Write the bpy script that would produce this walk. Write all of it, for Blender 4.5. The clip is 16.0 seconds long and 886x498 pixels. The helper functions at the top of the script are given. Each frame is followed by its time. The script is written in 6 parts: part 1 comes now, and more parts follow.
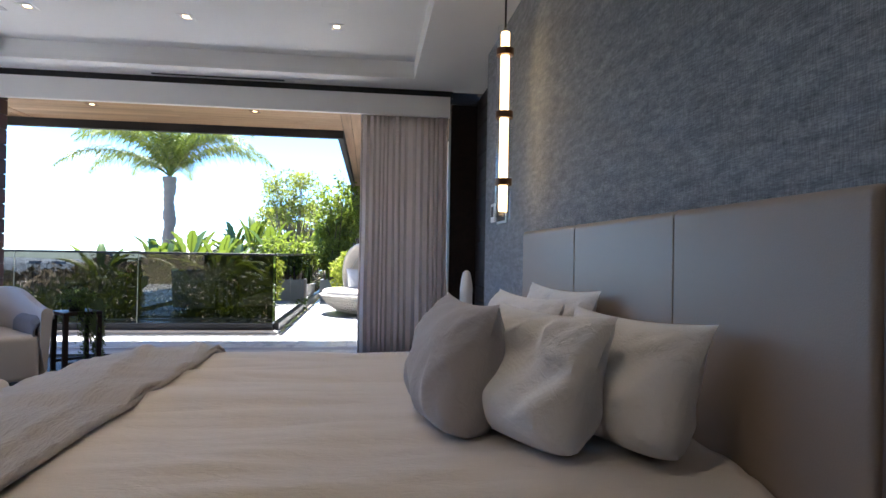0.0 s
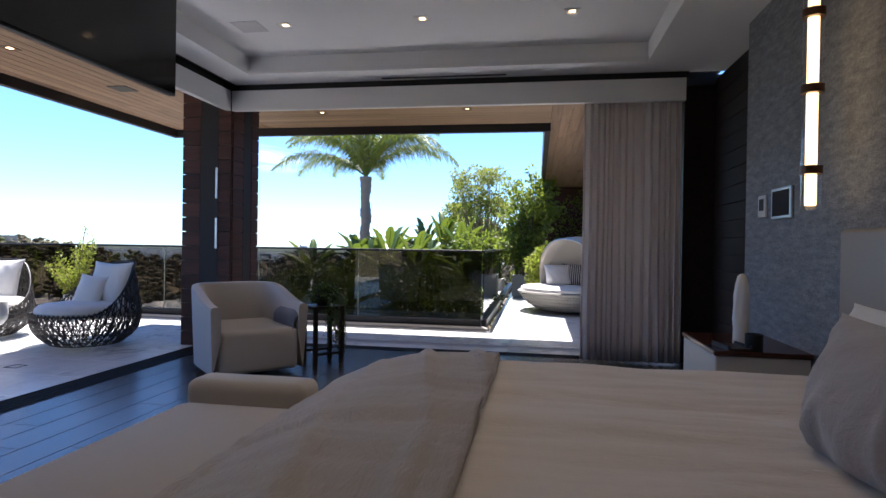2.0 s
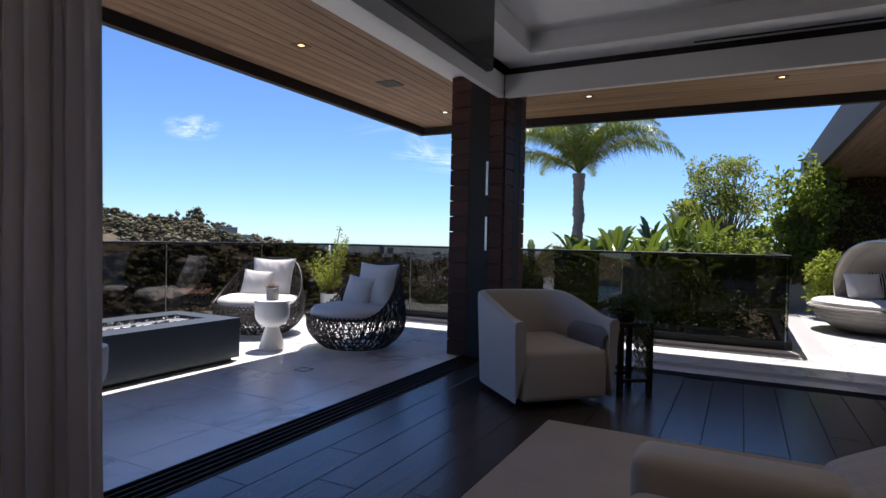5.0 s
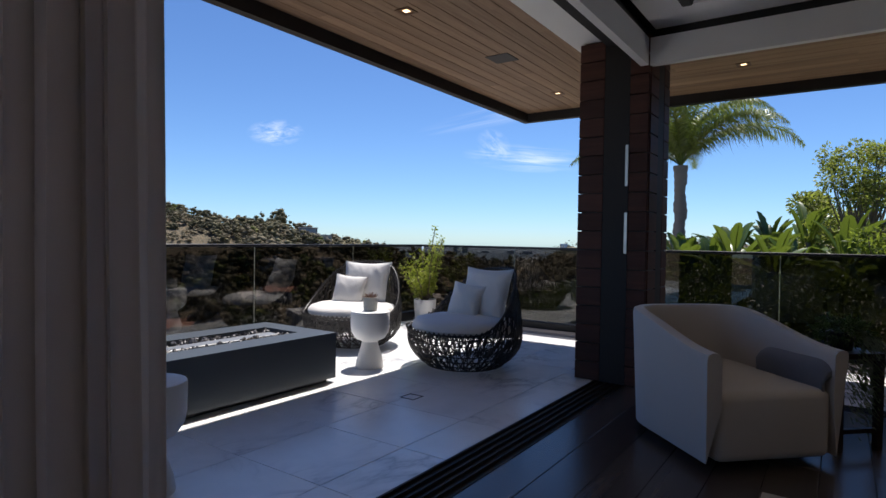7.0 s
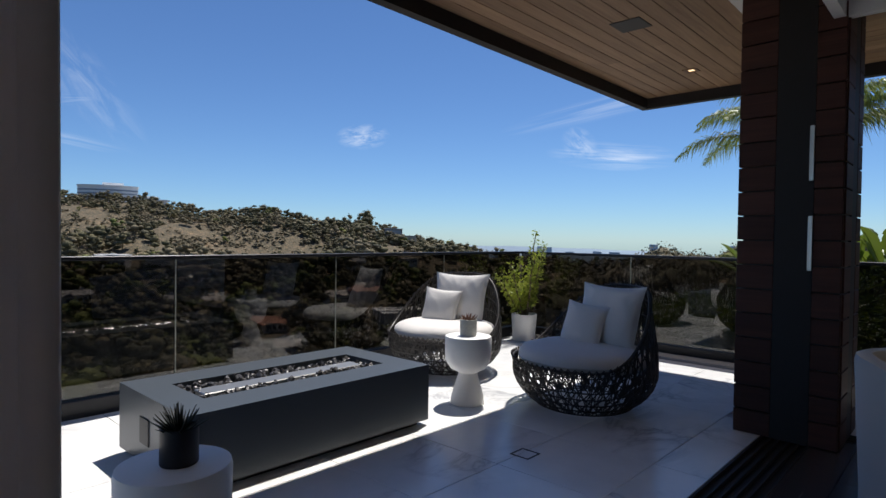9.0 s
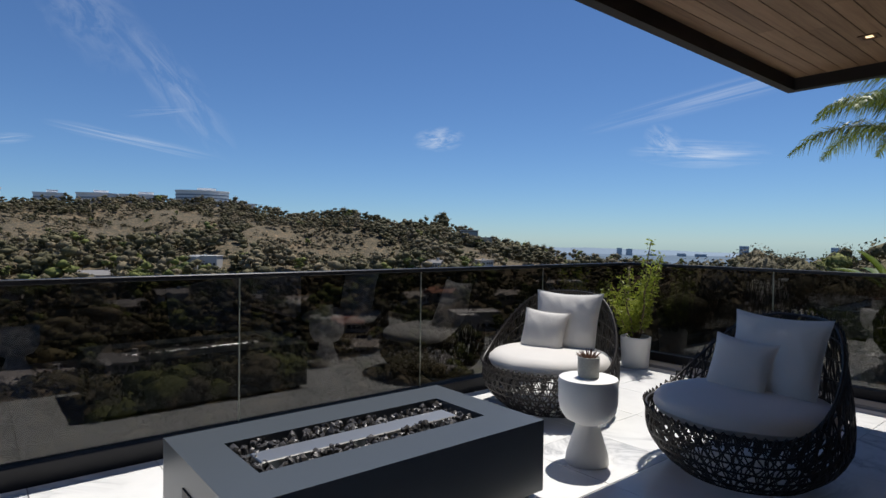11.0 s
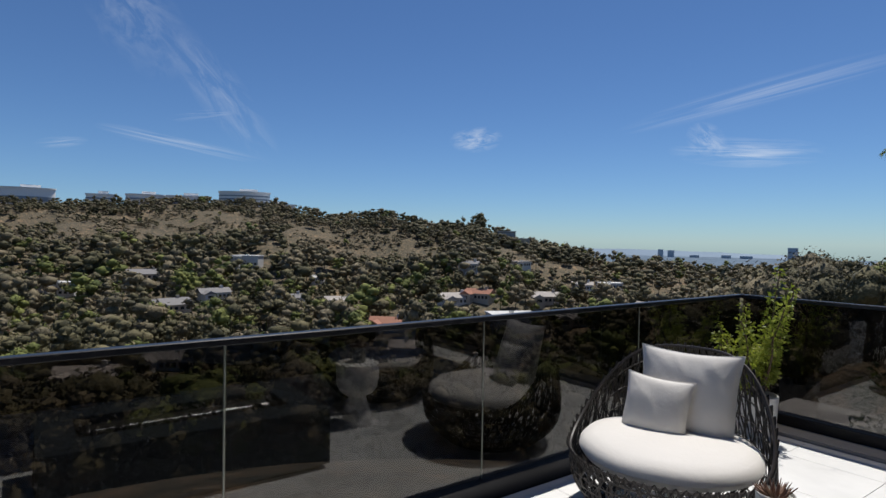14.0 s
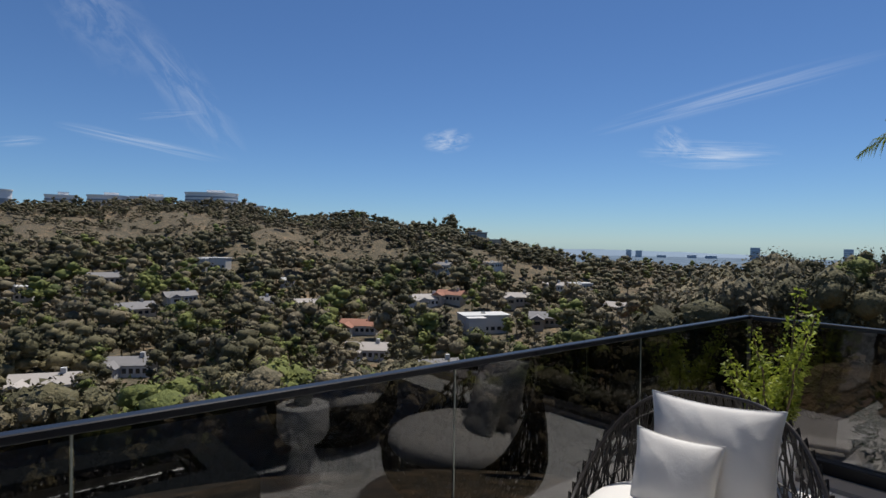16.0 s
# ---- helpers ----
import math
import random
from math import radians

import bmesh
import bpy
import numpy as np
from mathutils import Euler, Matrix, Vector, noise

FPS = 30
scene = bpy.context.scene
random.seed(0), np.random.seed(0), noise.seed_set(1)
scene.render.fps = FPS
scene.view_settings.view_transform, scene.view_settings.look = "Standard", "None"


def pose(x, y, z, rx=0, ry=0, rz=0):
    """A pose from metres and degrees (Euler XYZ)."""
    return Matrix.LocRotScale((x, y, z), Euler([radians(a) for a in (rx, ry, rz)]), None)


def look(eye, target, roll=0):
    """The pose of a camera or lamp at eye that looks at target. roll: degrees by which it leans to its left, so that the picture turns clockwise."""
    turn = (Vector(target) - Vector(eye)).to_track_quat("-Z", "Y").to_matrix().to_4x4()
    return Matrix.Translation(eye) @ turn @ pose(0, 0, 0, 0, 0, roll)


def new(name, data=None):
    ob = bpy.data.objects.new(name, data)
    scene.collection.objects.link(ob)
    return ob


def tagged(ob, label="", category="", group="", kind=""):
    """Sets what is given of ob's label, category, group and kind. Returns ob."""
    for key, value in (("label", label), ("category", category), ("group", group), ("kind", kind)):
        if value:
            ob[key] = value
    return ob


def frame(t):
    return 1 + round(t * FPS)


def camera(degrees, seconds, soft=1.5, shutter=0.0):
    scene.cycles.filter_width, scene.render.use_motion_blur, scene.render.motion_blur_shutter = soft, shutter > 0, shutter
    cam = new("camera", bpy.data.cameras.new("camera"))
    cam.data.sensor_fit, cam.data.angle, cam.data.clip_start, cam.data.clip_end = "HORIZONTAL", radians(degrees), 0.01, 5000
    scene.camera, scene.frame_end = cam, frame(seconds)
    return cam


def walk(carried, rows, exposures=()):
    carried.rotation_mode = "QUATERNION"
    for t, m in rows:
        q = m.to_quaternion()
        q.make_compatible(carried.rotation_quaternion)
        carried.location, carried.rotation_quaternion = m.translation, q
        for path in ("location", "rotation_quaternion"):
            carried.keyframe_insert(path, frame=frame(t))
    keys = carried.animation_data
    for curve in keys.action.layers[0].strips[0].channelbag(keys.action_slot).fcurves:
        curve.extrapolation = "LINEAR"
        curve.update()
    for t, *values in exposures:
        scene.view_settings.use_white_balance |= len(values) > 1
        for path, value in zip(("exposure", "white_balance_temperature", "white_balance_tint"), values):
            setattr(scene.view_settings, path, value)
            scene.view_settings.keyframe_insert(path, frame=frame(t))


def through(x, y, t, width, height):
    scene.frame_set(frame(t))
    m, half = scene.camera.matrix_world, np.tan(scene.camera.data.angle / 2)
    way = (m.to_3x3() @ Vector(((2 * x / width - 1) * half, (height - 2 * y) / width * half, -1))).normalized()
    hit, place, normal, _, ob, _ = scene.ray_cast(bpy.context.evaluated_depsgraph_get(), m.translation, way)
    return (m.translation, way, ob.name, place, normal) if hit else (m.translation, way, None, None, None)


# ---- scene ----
cam = camera(75.2, 16.0)
PATH = [
    (0, (1.159, 0.2, 1.097), (1.412, 2.184, 1.117), 1.0),
    (0.5, (1.078, 0.295, 1.114), (1.161, 2.293, 1.128), 0.9),
    (1, (0.955, 0.332, 1.163), (0.877, 2.331, 1.153), 1.0),
    (1.5, (0.809, 0.388, 1.132), (0.597, 2.377, 1.126), 1.2),
    (2, (0.609, 0.439, 1.136), (0.285, 2.413, 1.122), 0.9),
    (2.5, (0.398, 0.498, 1.139), (-0.047, 2.448, 1.118), 0.8),
    (3, (0.235, 0.575, 1.147), (-0.353, 2.487, 1.122), 0.8),
    (3.5, (0.049, 0.656, 1.144), (-0.664, 2.524, 1.118), 0.9),
    (4, (-0.157, 0.749, 1.132), (-0.955, 2.583, 1.108), 1.1),
    (6.5, (-1.205, 1.392, 1.153), (-2.284, 3.075, 1.119), 1.0),
    (7, (-1.382, 1.545, 1.155), (-2.523, 3.188, 1.12), 0.9),
    (7.5, (-1.559, 1.703, 1.169), (-2.772, 3.293, 1.131), 0.8),
    (8, (-1.728, 1.857, 1.185), (-3.005, 3.396, 1.148), 0.8),
    (8.5, (-1.892, 1.997, 1.198), (-3.212, 3.499, 1.16), 0.8),
    (9, (-2.065, 2.138, 1.224), (-3.43, 3.6, 1.187), 0.8),
    (9.5, (-2.234, 2.248, 1.259), (-3.652, 3.658, 1.22), 0.8),
    (10, (-2.406, 2.357, 1.267), (-3.872, 3.717, 1.23), 0.8),
    (12.5, (-3.348, 2.911, 1.428), (-4.957, 4.098, 1.391), 0.8),
    (13, (-3.528, 3.024, 1.468), (-5.144, 4.203, 1.431), 0.9),
    (13.5, (-3.707, 3.132, 1.501), (-5.327, 4.305, 1.464), 0.8),
    (14, (-3.884, 3.223, 1.516), (-5.506, 4.392, 1.481), 0.9),
    (14.5, (-4.049, 3.336, 1.543), (-5.672, 4.505, 1.508), 0.7),
    (15, (-4.195, 3.447, 1.561), (-5.808, 4.629, 1.528), 0.9),
    (15.5, (-4.339, 3.595, 1.585), (-5.932, 4.803, 1.555), 0.9),
    (16, (-4.47, 3.716, 1.619), (-6.033, 4.964, 1.589), 0.7),
]
EXPOSURES = [(0, 2.9, 6200, 11), (1, 2.4, 6250, 12), (2.5, 1.75, 6350, 16), (4, 1.2, 6400, 17), (6.5, 0.8, 6500, 14), (9, 0.38, 6500, 11), (12.5, 0.05, 6500, 10), (16, 0.08, 6500, 10)]
walk(cam, [(t, look(*r)) for t, *r in PATH], EXPOSURES)

# ---- light ----
SUN_DIR = Vector((-0.365, 1.03, 2.72)).normalized()
world = bpy.data.worlds.new("sky_world")
scene.world = world
world.use_nodes = True
wn = world.node_tree.nodes
sky = wn.new("ShaderNodeTexSky")
sky.sky_type = "NISHITA"
sky.sun_disc = False
sky.sun_elevation = math.asin(SUN_DIR.z)
sky.sun_rotation = math.atan2(SUN_DIR.x, SUN_DIR.y)
sky.altitude = 1500
sky.air_density, sky.dust_density, sky.ozone_density = 1.0, 0.25, 2.0
wn["Background"].inputs["Strength"].default_value = 0.068
blue = wn.new("ShaderNodeMix")
blue.data_type, blue.blend_type = "RGBA", "MULTIPLY"
blue.inputs[0].default_value = 1.0
blue.inputs[7].default_value = (0.68, 0.935, 1.235, 1)
world.node_tree.links.new(sky.outputs[0], blue.inputs[6])
world.node_tree.links.new(blue.outputs[2], wn["Background"].inputs["Color"])
sun = new("sun", bpy.data.lights.new("sun", "SUN"))
sun.data.energy, sun.data.angle, sun.data.color = 4.5, radians(0.53), (1.0, 0.96, 0.9)
sun.matrix_world = look(SUN_DIR * 60, (0, 0, 0))


# ---- materials ----
class Net:
    """A small wrapper that builds a node material."""

    def __init__(self, name):
        self.mat = bpy.data.materials.new(name)
        self.mat.use_nodes = True
        self.t = self.mat.node_tree
        self.bsdf = self.t.nodes["Principled BSDF"]
        self.co = None

    def node(self, kind, **values):
        n = self.t.nodes.new("ShaderNode" + kind)
        for k, v in values.items():
            if k in n.inputs:
                n.inputs[k].default_value = v
        return n

    def link(self, a, b):
        self.t.links.new(a, b)

    def coords(self, scale=(1, 1, 1), turn=(0, 0, 0), space="Object"):
        tc = self.node("TexCoord")
        mp = self.node("Mapping")
        mp.inputs["Scale"].default_value = scale
        mp.inputs["Rotation"].default_value = turn
        self.link(tc.outputs[space], mp.inputs["Vector"])
        return mp.outputs["Vector"]

    def noise(self, scale, detail=4.0, rough=0.55, vec=None, distortion=0.0):
        n = self.node("TexNoise")
        n.inputs["Scale"].default_value = scale
        n.inputs["Detail"].default_value = detail
        n.inputs["Roughness"].default_value = rough
        n.inputs["Distortion"].default_value = distortion
        self.link(vec if vec is not None else self.coords(), n.inputs["Vector"])
        return n.outputs["Fac"]

    def ramp(self, fac, stops):
        r = self.node("ValToRGB")
        e = r.color_ramp.elements
        e[0].position, e[0].color = stops[0][0], (*stops[0][1], 1)
        e[1].position, e[1].color = stops[-1][0], (*stops[-1][1], 1)
        for p, c in stops[1:-1]:
            k = e.new(p)
            k.color = (*c, 1)
        self.link(fac, r.inputs["Fac"])
        return r.outputs["Color"]

    def mix(self, fac, a, b, mode="MIX"):
        m = self.node("Mix")
        m.data_type, m.blend_type = "RGBA", mode
        for sock, v in ((m.inputs[0], fac), (m.inputs[6], a), (m.inputs[7], b)):
            if isinstance(v, (int, float)):
                sock.default_value = v
            elif isinstance(v, tuple):
                sock.default_value = (*v, 1)
            else:
                self.link(v, sock)
        return m.outputs[2]

    def bump(self, height, strength=0.3, distance=0.01):
        b = self.node("Bump")
        b.inputs["Strength"].default_value = strength
        b.inputs["Distance"].default_value = distance
        self.link(height, b.inputs["Height"])
        self.link(b.outputs[0], self.bsdf.inputs["Normal"])

    def set(self, **values):
        for k, v in values.items():
            sock = self.bsdf.inputs[k.replace("_", " ")]
            if hasattr(v, "links"):
                self.link(v, sock)
            else:
                sock.default_value = (*v, 1) if isinstance(v, tuple) else v
        return self


def shade(c, f):
    return tuple(min(1.0, v * f) for v in c)


def plain(name, base, rough=0.6, metal=0.0, vary=0.12, coarse=2.0, fine=60.0, bump=0.15, dist=0.004, random_tone=0.0, stretch=(1, 1, 1), sheen=0.0):
    """A surface whose tone varies at two scales, with fine relief."""
    n = Net(name)
    vec = n.coords(stretch)
    a, b = n.noise(coarse, 3, vec=vec), n.noise(fine, 4, vec=vec)
    col = n.mix(n.mix(0.45, a, b), shade(base, 1 - vary), shade(base, 1 + vary))
    if random_tone:
        info = n.node("ObjectInfo")
        col = n.mix(info.outputs["Random"], n.mix(1.0, col, shade((1, 1, 1), 1 - random_tone), "MULTIPLY"), col)
    n.set(Base_Color=col, Roughness=rough, Metallic=metal)
    if sheen:
        n.set(Sheen_Weight=sheen, Sheen_Roughness=0.6)
    n.bump(b, bump, dist)
    return n.mat


def cloth(name, base, weave=420.0, slub=40.0, sheen=0.2, vary=0.1, bump=0.25, crinkle=0.0, run=(1, 1, 1)):
    """Woven cloth: crossed threads with slubs, and soft crinkles that run along one way."""
    n = Net(name)
    w1 = n.noise(1.0, 2, vec=n.coords((weave, slub, slub)))
    w2 = n.noise(1.0, 2, vec=n.coords((slub, weave, weave)))
    big = n.noise(3.0, 4)
    thread = n.mix(0.5, w1, w2)
    col = n.mix(n.mix(0.4, big, thread), shade(base, 1 - vary), shade(base, 1 + vary))
    n.set(Base_Color=col, Roughness=0.9, Sheen_Weight=sheen)
    n.bump(thread, bump, 0.002)
    if crinkle:
        fine = n.bsdf.inputs["Normal"].links[0].from_node
        v = n.coords(run)
        c = n.mix(0.4, n.noise(7.0, 5, 0.6, v, 1.5), n.noise(26.0, 4, 0.6, v, 0.8))
        soft = n.node("Bump")
        soft.inputs["Strength"].default_value = crinkle
        soft.inputs["Distance"].default_value = 0.02
        n.link(c, soft.inputs["Height"])
        n.link(soft.outputs[0], fine.inputs["Normal"])
    return n.mat


def plank_wood(name, dark, light, rough, along="Y", random_tone=0.35, grain=1.0, bump=0.25, gloss=0.3):
    """Timber with grain along one axis and a tone of its own for each board."""
    n = Net(name)
    s = {"X": (0.6, 14, 14), "Y": (14, 0.6, 14), "Z": (14, 14, 0.6)}[along]
    info = n.node("ObjectInfo")
    geo = n.node("NewGeometry")
    rnd = n.mix(1.0, info.outputs["Random"], geo.outputs["Random Per Island"], "ADD")
    add = n.node("VectorMath")
    add.operation = "MULTIPLY_ADD"
    n.link(rnd, add.inputs[0])
    add.inputs[1].default_value = (31.0, 17.0, 9.0)
    n.link(n.coords(tuple(v * grain for v in s)), add.inputs[2])
    g1 = n.noise(1.0, 6, 0.62, add.outputs[0], 0.6)
    g2 = n.noise(6.0, 3, 0.6, add.outputs[0])
    col = n.ramp(n.mix(0.35, g1, g2), [(0.3, dark), (0.72, light)])
    fr = n.node("Math")
    fr.operation = "FRACT"
    n.link(rnd, fr.inputs[0])
    tone = n.ramp(fr.outputs[0], [(0.0, shade((1, 1, 1), 1 - random_tone)), (1.0, (1, 1, 1))])
    n.set(Base_Color=n.mix(1.0, col, tone, "MULTIPLY"), Roughness=rough, Specular_IOR_Level=gloss)
    n.bump(n.mix(0.5, g1, g2), bump, 0.003)
    return n.mat


def marble(name):
    n = Net(name)
    info = n.node("ObjectInfo")
    add = n.node("VectorMath")
    add.operation = "MULTIPLY_ADD"
    n.link(info.outputs["Random"], add.inputs[0])
    add.inputs[1].default_value = (23.0, 41.0, 7.0)
    n.link(n.coords(), add.inputs[2])
    v = add.outputs[0]
    wob = n.noise(1.1, 5, 0.6, v, 1.2)
    dist = n.node("Math")
    dist.operation = "SUBTRACT"
    n.link(wob, dist.inputs[0])
    dist.inputs[1].default_value = 0.5
    ab = n.node("Math")
    ab.operation = "ABSOLUTE"
    n.link(dist.outputs[0], ab.inputs[0])
    vein = n.ramp(ab.outputs[0], [(0.0, (1, 1, 1)), (0.014, (0.5, 0.5, 0.5)), (0.055, (0, 0, 0))])
    mask = n.ramp(n.noise(0.8, 2, 0.5, v), [(0.44, (0, 0, 0)), (0.58, (1, 1, 1))])
    fac = n.mix(1.0, vein, mask, "MULTIPLY")
    cloud = n.ramp(n.noise(3.0, 4, 0.6, v), [(0.3, (0.76, 0.76, 0.75)), (0.7, (0.85, 0.85, 0.84))])
    soft = n.mix(n.mix(1.0, fac, (0.75, 0.75, 0.75), "MULTIPLY"), cloud, (0.36, 0.37, 0.39))
    n.set(Base_Color=soft, Roughness=n.ramp(n.noise(9, 3, 0.5, v), [(0.3, (0.16,) * 3), (0.7, (0.27,) * 3)]), Specular_IOR_Level=0.75)
    return n.mat


def glass_mat(name, tint, power=1.0):
    """Thin tinted pane: light passes straight through, the surface mirrors by its Fresnel."""
    n = Net(name)
    n.t.nodes.remove(n.bsdf)
    tr, gl, lw, mx = n.node("BsdfTransparent"), n.node("BsdfGlossy"), n.node("LayerWeight"), n.node("MixShader")
    tr.inputs["Color"].default_value = (*tint, 1)
    gl.inputs["Roughness"].default_value = 0.0
    gl.inputs["Color"].default_value = (power, power, power, 1)
    lw.inputs["Blend"].default_value = 0.5
    steep, gloss = n.node("Math"), n.node("Math")
    steep.operation, gloss.operation = "POWER", "MULTIPLY_ADD"
    n.link(lw.outputs["Facing"], steep.inputs[0])
    steep.inputs[1].default_value = 5.0
    n.link(steep.outputs[0], gloss.inputs[0])
    gloss.inputs[1].default_value, gloss.inputs[2].default_value = 0.94, 0.06
    n.link(gloss.outputs[0], mx.inputs[0])
    n.link(tr.outputs[0], mx.inputs[1])
    n.link(gl.outputs[0], mx.inputs[2])
    n.link(mx.outputs[0], n.t.nodes["Material Output"].inputs["Surface"])
    return n.mat


def glow(name, color, strength):
    n = Net(name)
    n.set(Base_Color=(0.9, 0.88, 0.84), Emission_Color=color, Emission_Strength=strength)
    return n.mat


def leaf_mat(name, dark, light, through=0.5, rough=0.5):
    n = Net(name)
    geo, info = n.node("NewGeometry"), n.node("ObjectInfo")
    big = n.noise(0.35, 3, vec=n.coords(space="Object"))
    rnd = n.mix(0.35, geo.outputs["Random Per Island"], big)
    col = n.ramp(rnd, [(0.2, dark), (0.75, light)])
    n.set(Base_Color=col, Roughness=rough)
    tl, mx = n.node("BsdfTranslucent"), n.node("MixShader")
    n.link(n.mix(0.5, col, (0.32, 0.42, 0.04)), tl.inputs["Color"])
    mx.inputs[0].default_value = through
    n.link(n.bsdf.outputs[0], mx.inputs[1])
    n.link(tl.outputs[0], mx.inputs[2])
    n.link(mx.outputs[0], n.t.nodes["Material Output"].inputs["Surface"])
    return n.mat


M_WALL = plain("painted_plaster", (0.84, 0.835, 0.82), 0.75, vary=0.03, bump=0.05)
M_TRIM = plain("satin_white_paint", (0.80, 0.795, 0.78), 0.5, vary=0.03, bump=0.03)
M_DARK = plain("dark_bronze_metal", (0.014, 0.012, 0.012), 0.65, 0.0, vary=0.2, bump=0.05)
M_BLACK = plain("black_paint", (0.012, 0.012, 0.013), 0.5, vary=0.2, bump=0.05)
M_RAIL = plain("black_powder_coat", (0.014, 0.014, 0.017), 0.38, 0.3, vary=0.2, bump=0.05)
M_STEEL = plain("brushed_steel", (0.62, 0.62, 0.60), 0.35, 1.0, vary=0.08, bump=0.1)
M_SUB = plain("concrete_slab", (0.33, 0.32, 0.31), 0.9, vary=0.15, bump=0.3)
M_GROUT = plain("grey_grout", (0.34, 0.34, 0.34), 0.9, vary=0.1, bump=0.2)
M_MARBLE = marble("veined_white_porcelain")
M_FLOOR = plank_wood("dark_stained_oak", (0.030, 0.022, 0.019), (0.115, 0.094, 0.084), 0.27, "Y", 0.4, gloss=0.65)
M_JOINT = plain("floor_joint_black", (0.01, 0.009, 0.008), 0.8)
M_SOFFIT = plank_wood("cedar_soffit_along", (0.19, 0.105, 0.058), (0.44, 0.285, 0.175), 0.5, "Y", 0.3, bump=0.15)
M_SOFFIT_X = plank_wood("cedar_soffit_across", (0.22, 0.125, 0.07), (0.48, 0.32, 0.20), 0.5, "X", 0.25, bump=0.15)
M_SIDING = plank_wood("red_brown_siding", (0.055, 0.022, 0.016), (0.115, 0.045, 0.032), 0.6, "X", 0.35, bump=0.2)
M_PANEL = plank_wood("espresso_wood_panel", (0.010, 0.006, 0.005), (0.032, 0.018, 0.013), 0.55, "Y", 0.2, bump=0.2)
M_PANE_EDGE = plain("pane_edge", (0.30, 0.31, 0.26), 0.35, vary=0.2, coarse=8, bump=0.05)
M_GLASS = glass_mat("smoked_railing_glass", (0.35, 0.335, 0.32))
M_CLEAR = glass_mat("clear_glass", (0.96, 0.97, 0.97))


def grasscloth():
    n = Net("blue_grey_grasscloth")
    a = n.noise(1.0, 3, 0.7, n.coords((30, 34, 250)))
    b = n.noise(1.0, 2, 0.7, n.coords((30, 260, 30)))
    c = n.noise(1.0, 3, 0.7, n.coords((9, 9, 34)))
    f = n.mix(0.35, n.mix(0.45, a, b), c)
    n.set(Base_Color=n.ramp(f, [(0.36, (0.088, 0.099, 0.114)), (0.5, (0.195, 0.212, 0.236)), (0.64, (0.37, 0.39, 0.415))]), Roughness=0.85, Sheen_Weight=0.15)
    n.bump(f, 0.6, 0.004)
    return n.mat


M_GRASS = grasscloth()


# ---- builders ----
def box(bm, x0, y0, z0, x1, y1, z1, bevel=0.0, segments=1):
    vs = bmesh.ops.create_cube(bm, size=1.0, matrix=Matrix.LocRotScale(((x0 + x1) / 2, (y0 + y1) / 2, (z0 + z1) / 2), None, (abs(x1 - x0), abs(y1 - y0), abs(z1 - z0))))["verts"]
    if bevel:
        es = list({e for v in vs for e in v.link_edges})
        bmesh.ops.bevel(bm, geom=es, offset=bevel, segments=segments, profile=0.5, affect="EDGES")
    return bm


def boxed(x0, y0, z0, x1, y1, z1, bevel=0.0, segments=1):
    return box(bmesh.new(), x0, y0, z0, x1, y1, z1, bevel, segments)


def rod(bm, p0, p1, r0, r1=None, seg=12):
    p0, p1 = Vector(p0), Vector(p1)
    d = p1 - p0
    m = Matrix.Translation((p0 + p1) / 2) @ d.to_track_quat("Z", "Y").to_matrix().to_4x4()
    bmesh.ops.create_cone(bm, cap_ends=True, segments=seg, radius1=r0, radius2=r0 if r1 is None else r1, depth=d.length, matrix=m)
    return bm


def lathe(profile, seg=40, bm=None, centre=(0, 0)):
    """A turned shape from (radius, height) pairs."""
    bm = bm or bmesh.new()
    rings = []
    for r, z in profile:
        rings.append([bm.verts.new((centre[0] + max(r, 1e-4) * math.cos(2 * math.pi * k / seg), centre[1] + max(r, 1e-4) * math.sin(2 * math.pi * k / seg), z)) for k in range(seg)])
    for a, b in zip(rings, rings[1:]):
        for k in range(seg):
            bm.faces.new((a[k], a[(k + 1) % seg], b[(k + 1) % seg], b[k]))
    for ring, flip in ((rings[0], True), (rings[-1], False)):
        bm.faces.new(ring[::-1] if flip else ring)
    return bm


def tube(bm, pts, r, seg=5, taper=1.0):
    """A round bar along a line of points."""
    pts = [Vector(p) for p in pts]
    rings = []
    n = len(pts)
    for i, p in enumerate(pts):
        d = (pts[min(i + 1, n - 1)] - pts[max(i - 1, 0)]).normalized()
        u = d.orthogonal().normalized() if i == 0 else (u - d * u.dot(d)).normalized()
        w = d.cross(u)
        q = r * (1 + (taper - 1) * i / max(1, n - 1))
        rings.append([bm.verts.new(p + q * (math.cos(2 * math.pi * k / seg) * u + math.sin(2 * math.pi * k / seg) * w)) for k in range(seg)])
    for a, b in zip(rings, rings[1:]):
        for k in range(seg):
            bm.faces.new((a[k], a[(k + 1) % seg], b[(k + 1) % seg], b[k]))
    bm.faces.new(rings[0][::-1])
    bm.faces.new(rings[-1])
    return bm


def mesh_of(name, bm, material, smooth=True):
    me = bpy.data.meshes.new(name)
    bmesh.ops.recalc_face_normals(bm, faces=bm.faces)
    bm.to_mesh(me)
    bm.free()
    me.materials.append(material)
    if smooth:
        for p in me.polygons:
            p.use_smooth = True
        me.set_sharp_from_angle(angle=radians(38))
    return me


def part(name, bm, material, parent=None, label="", smooth=True):
    """One mesh object under a thing or a part."""
    ob = new(name, mesh_of(name, bm, material, smooth))
    if parent:
        ob.parent = parent
    return tagged(ob, label)


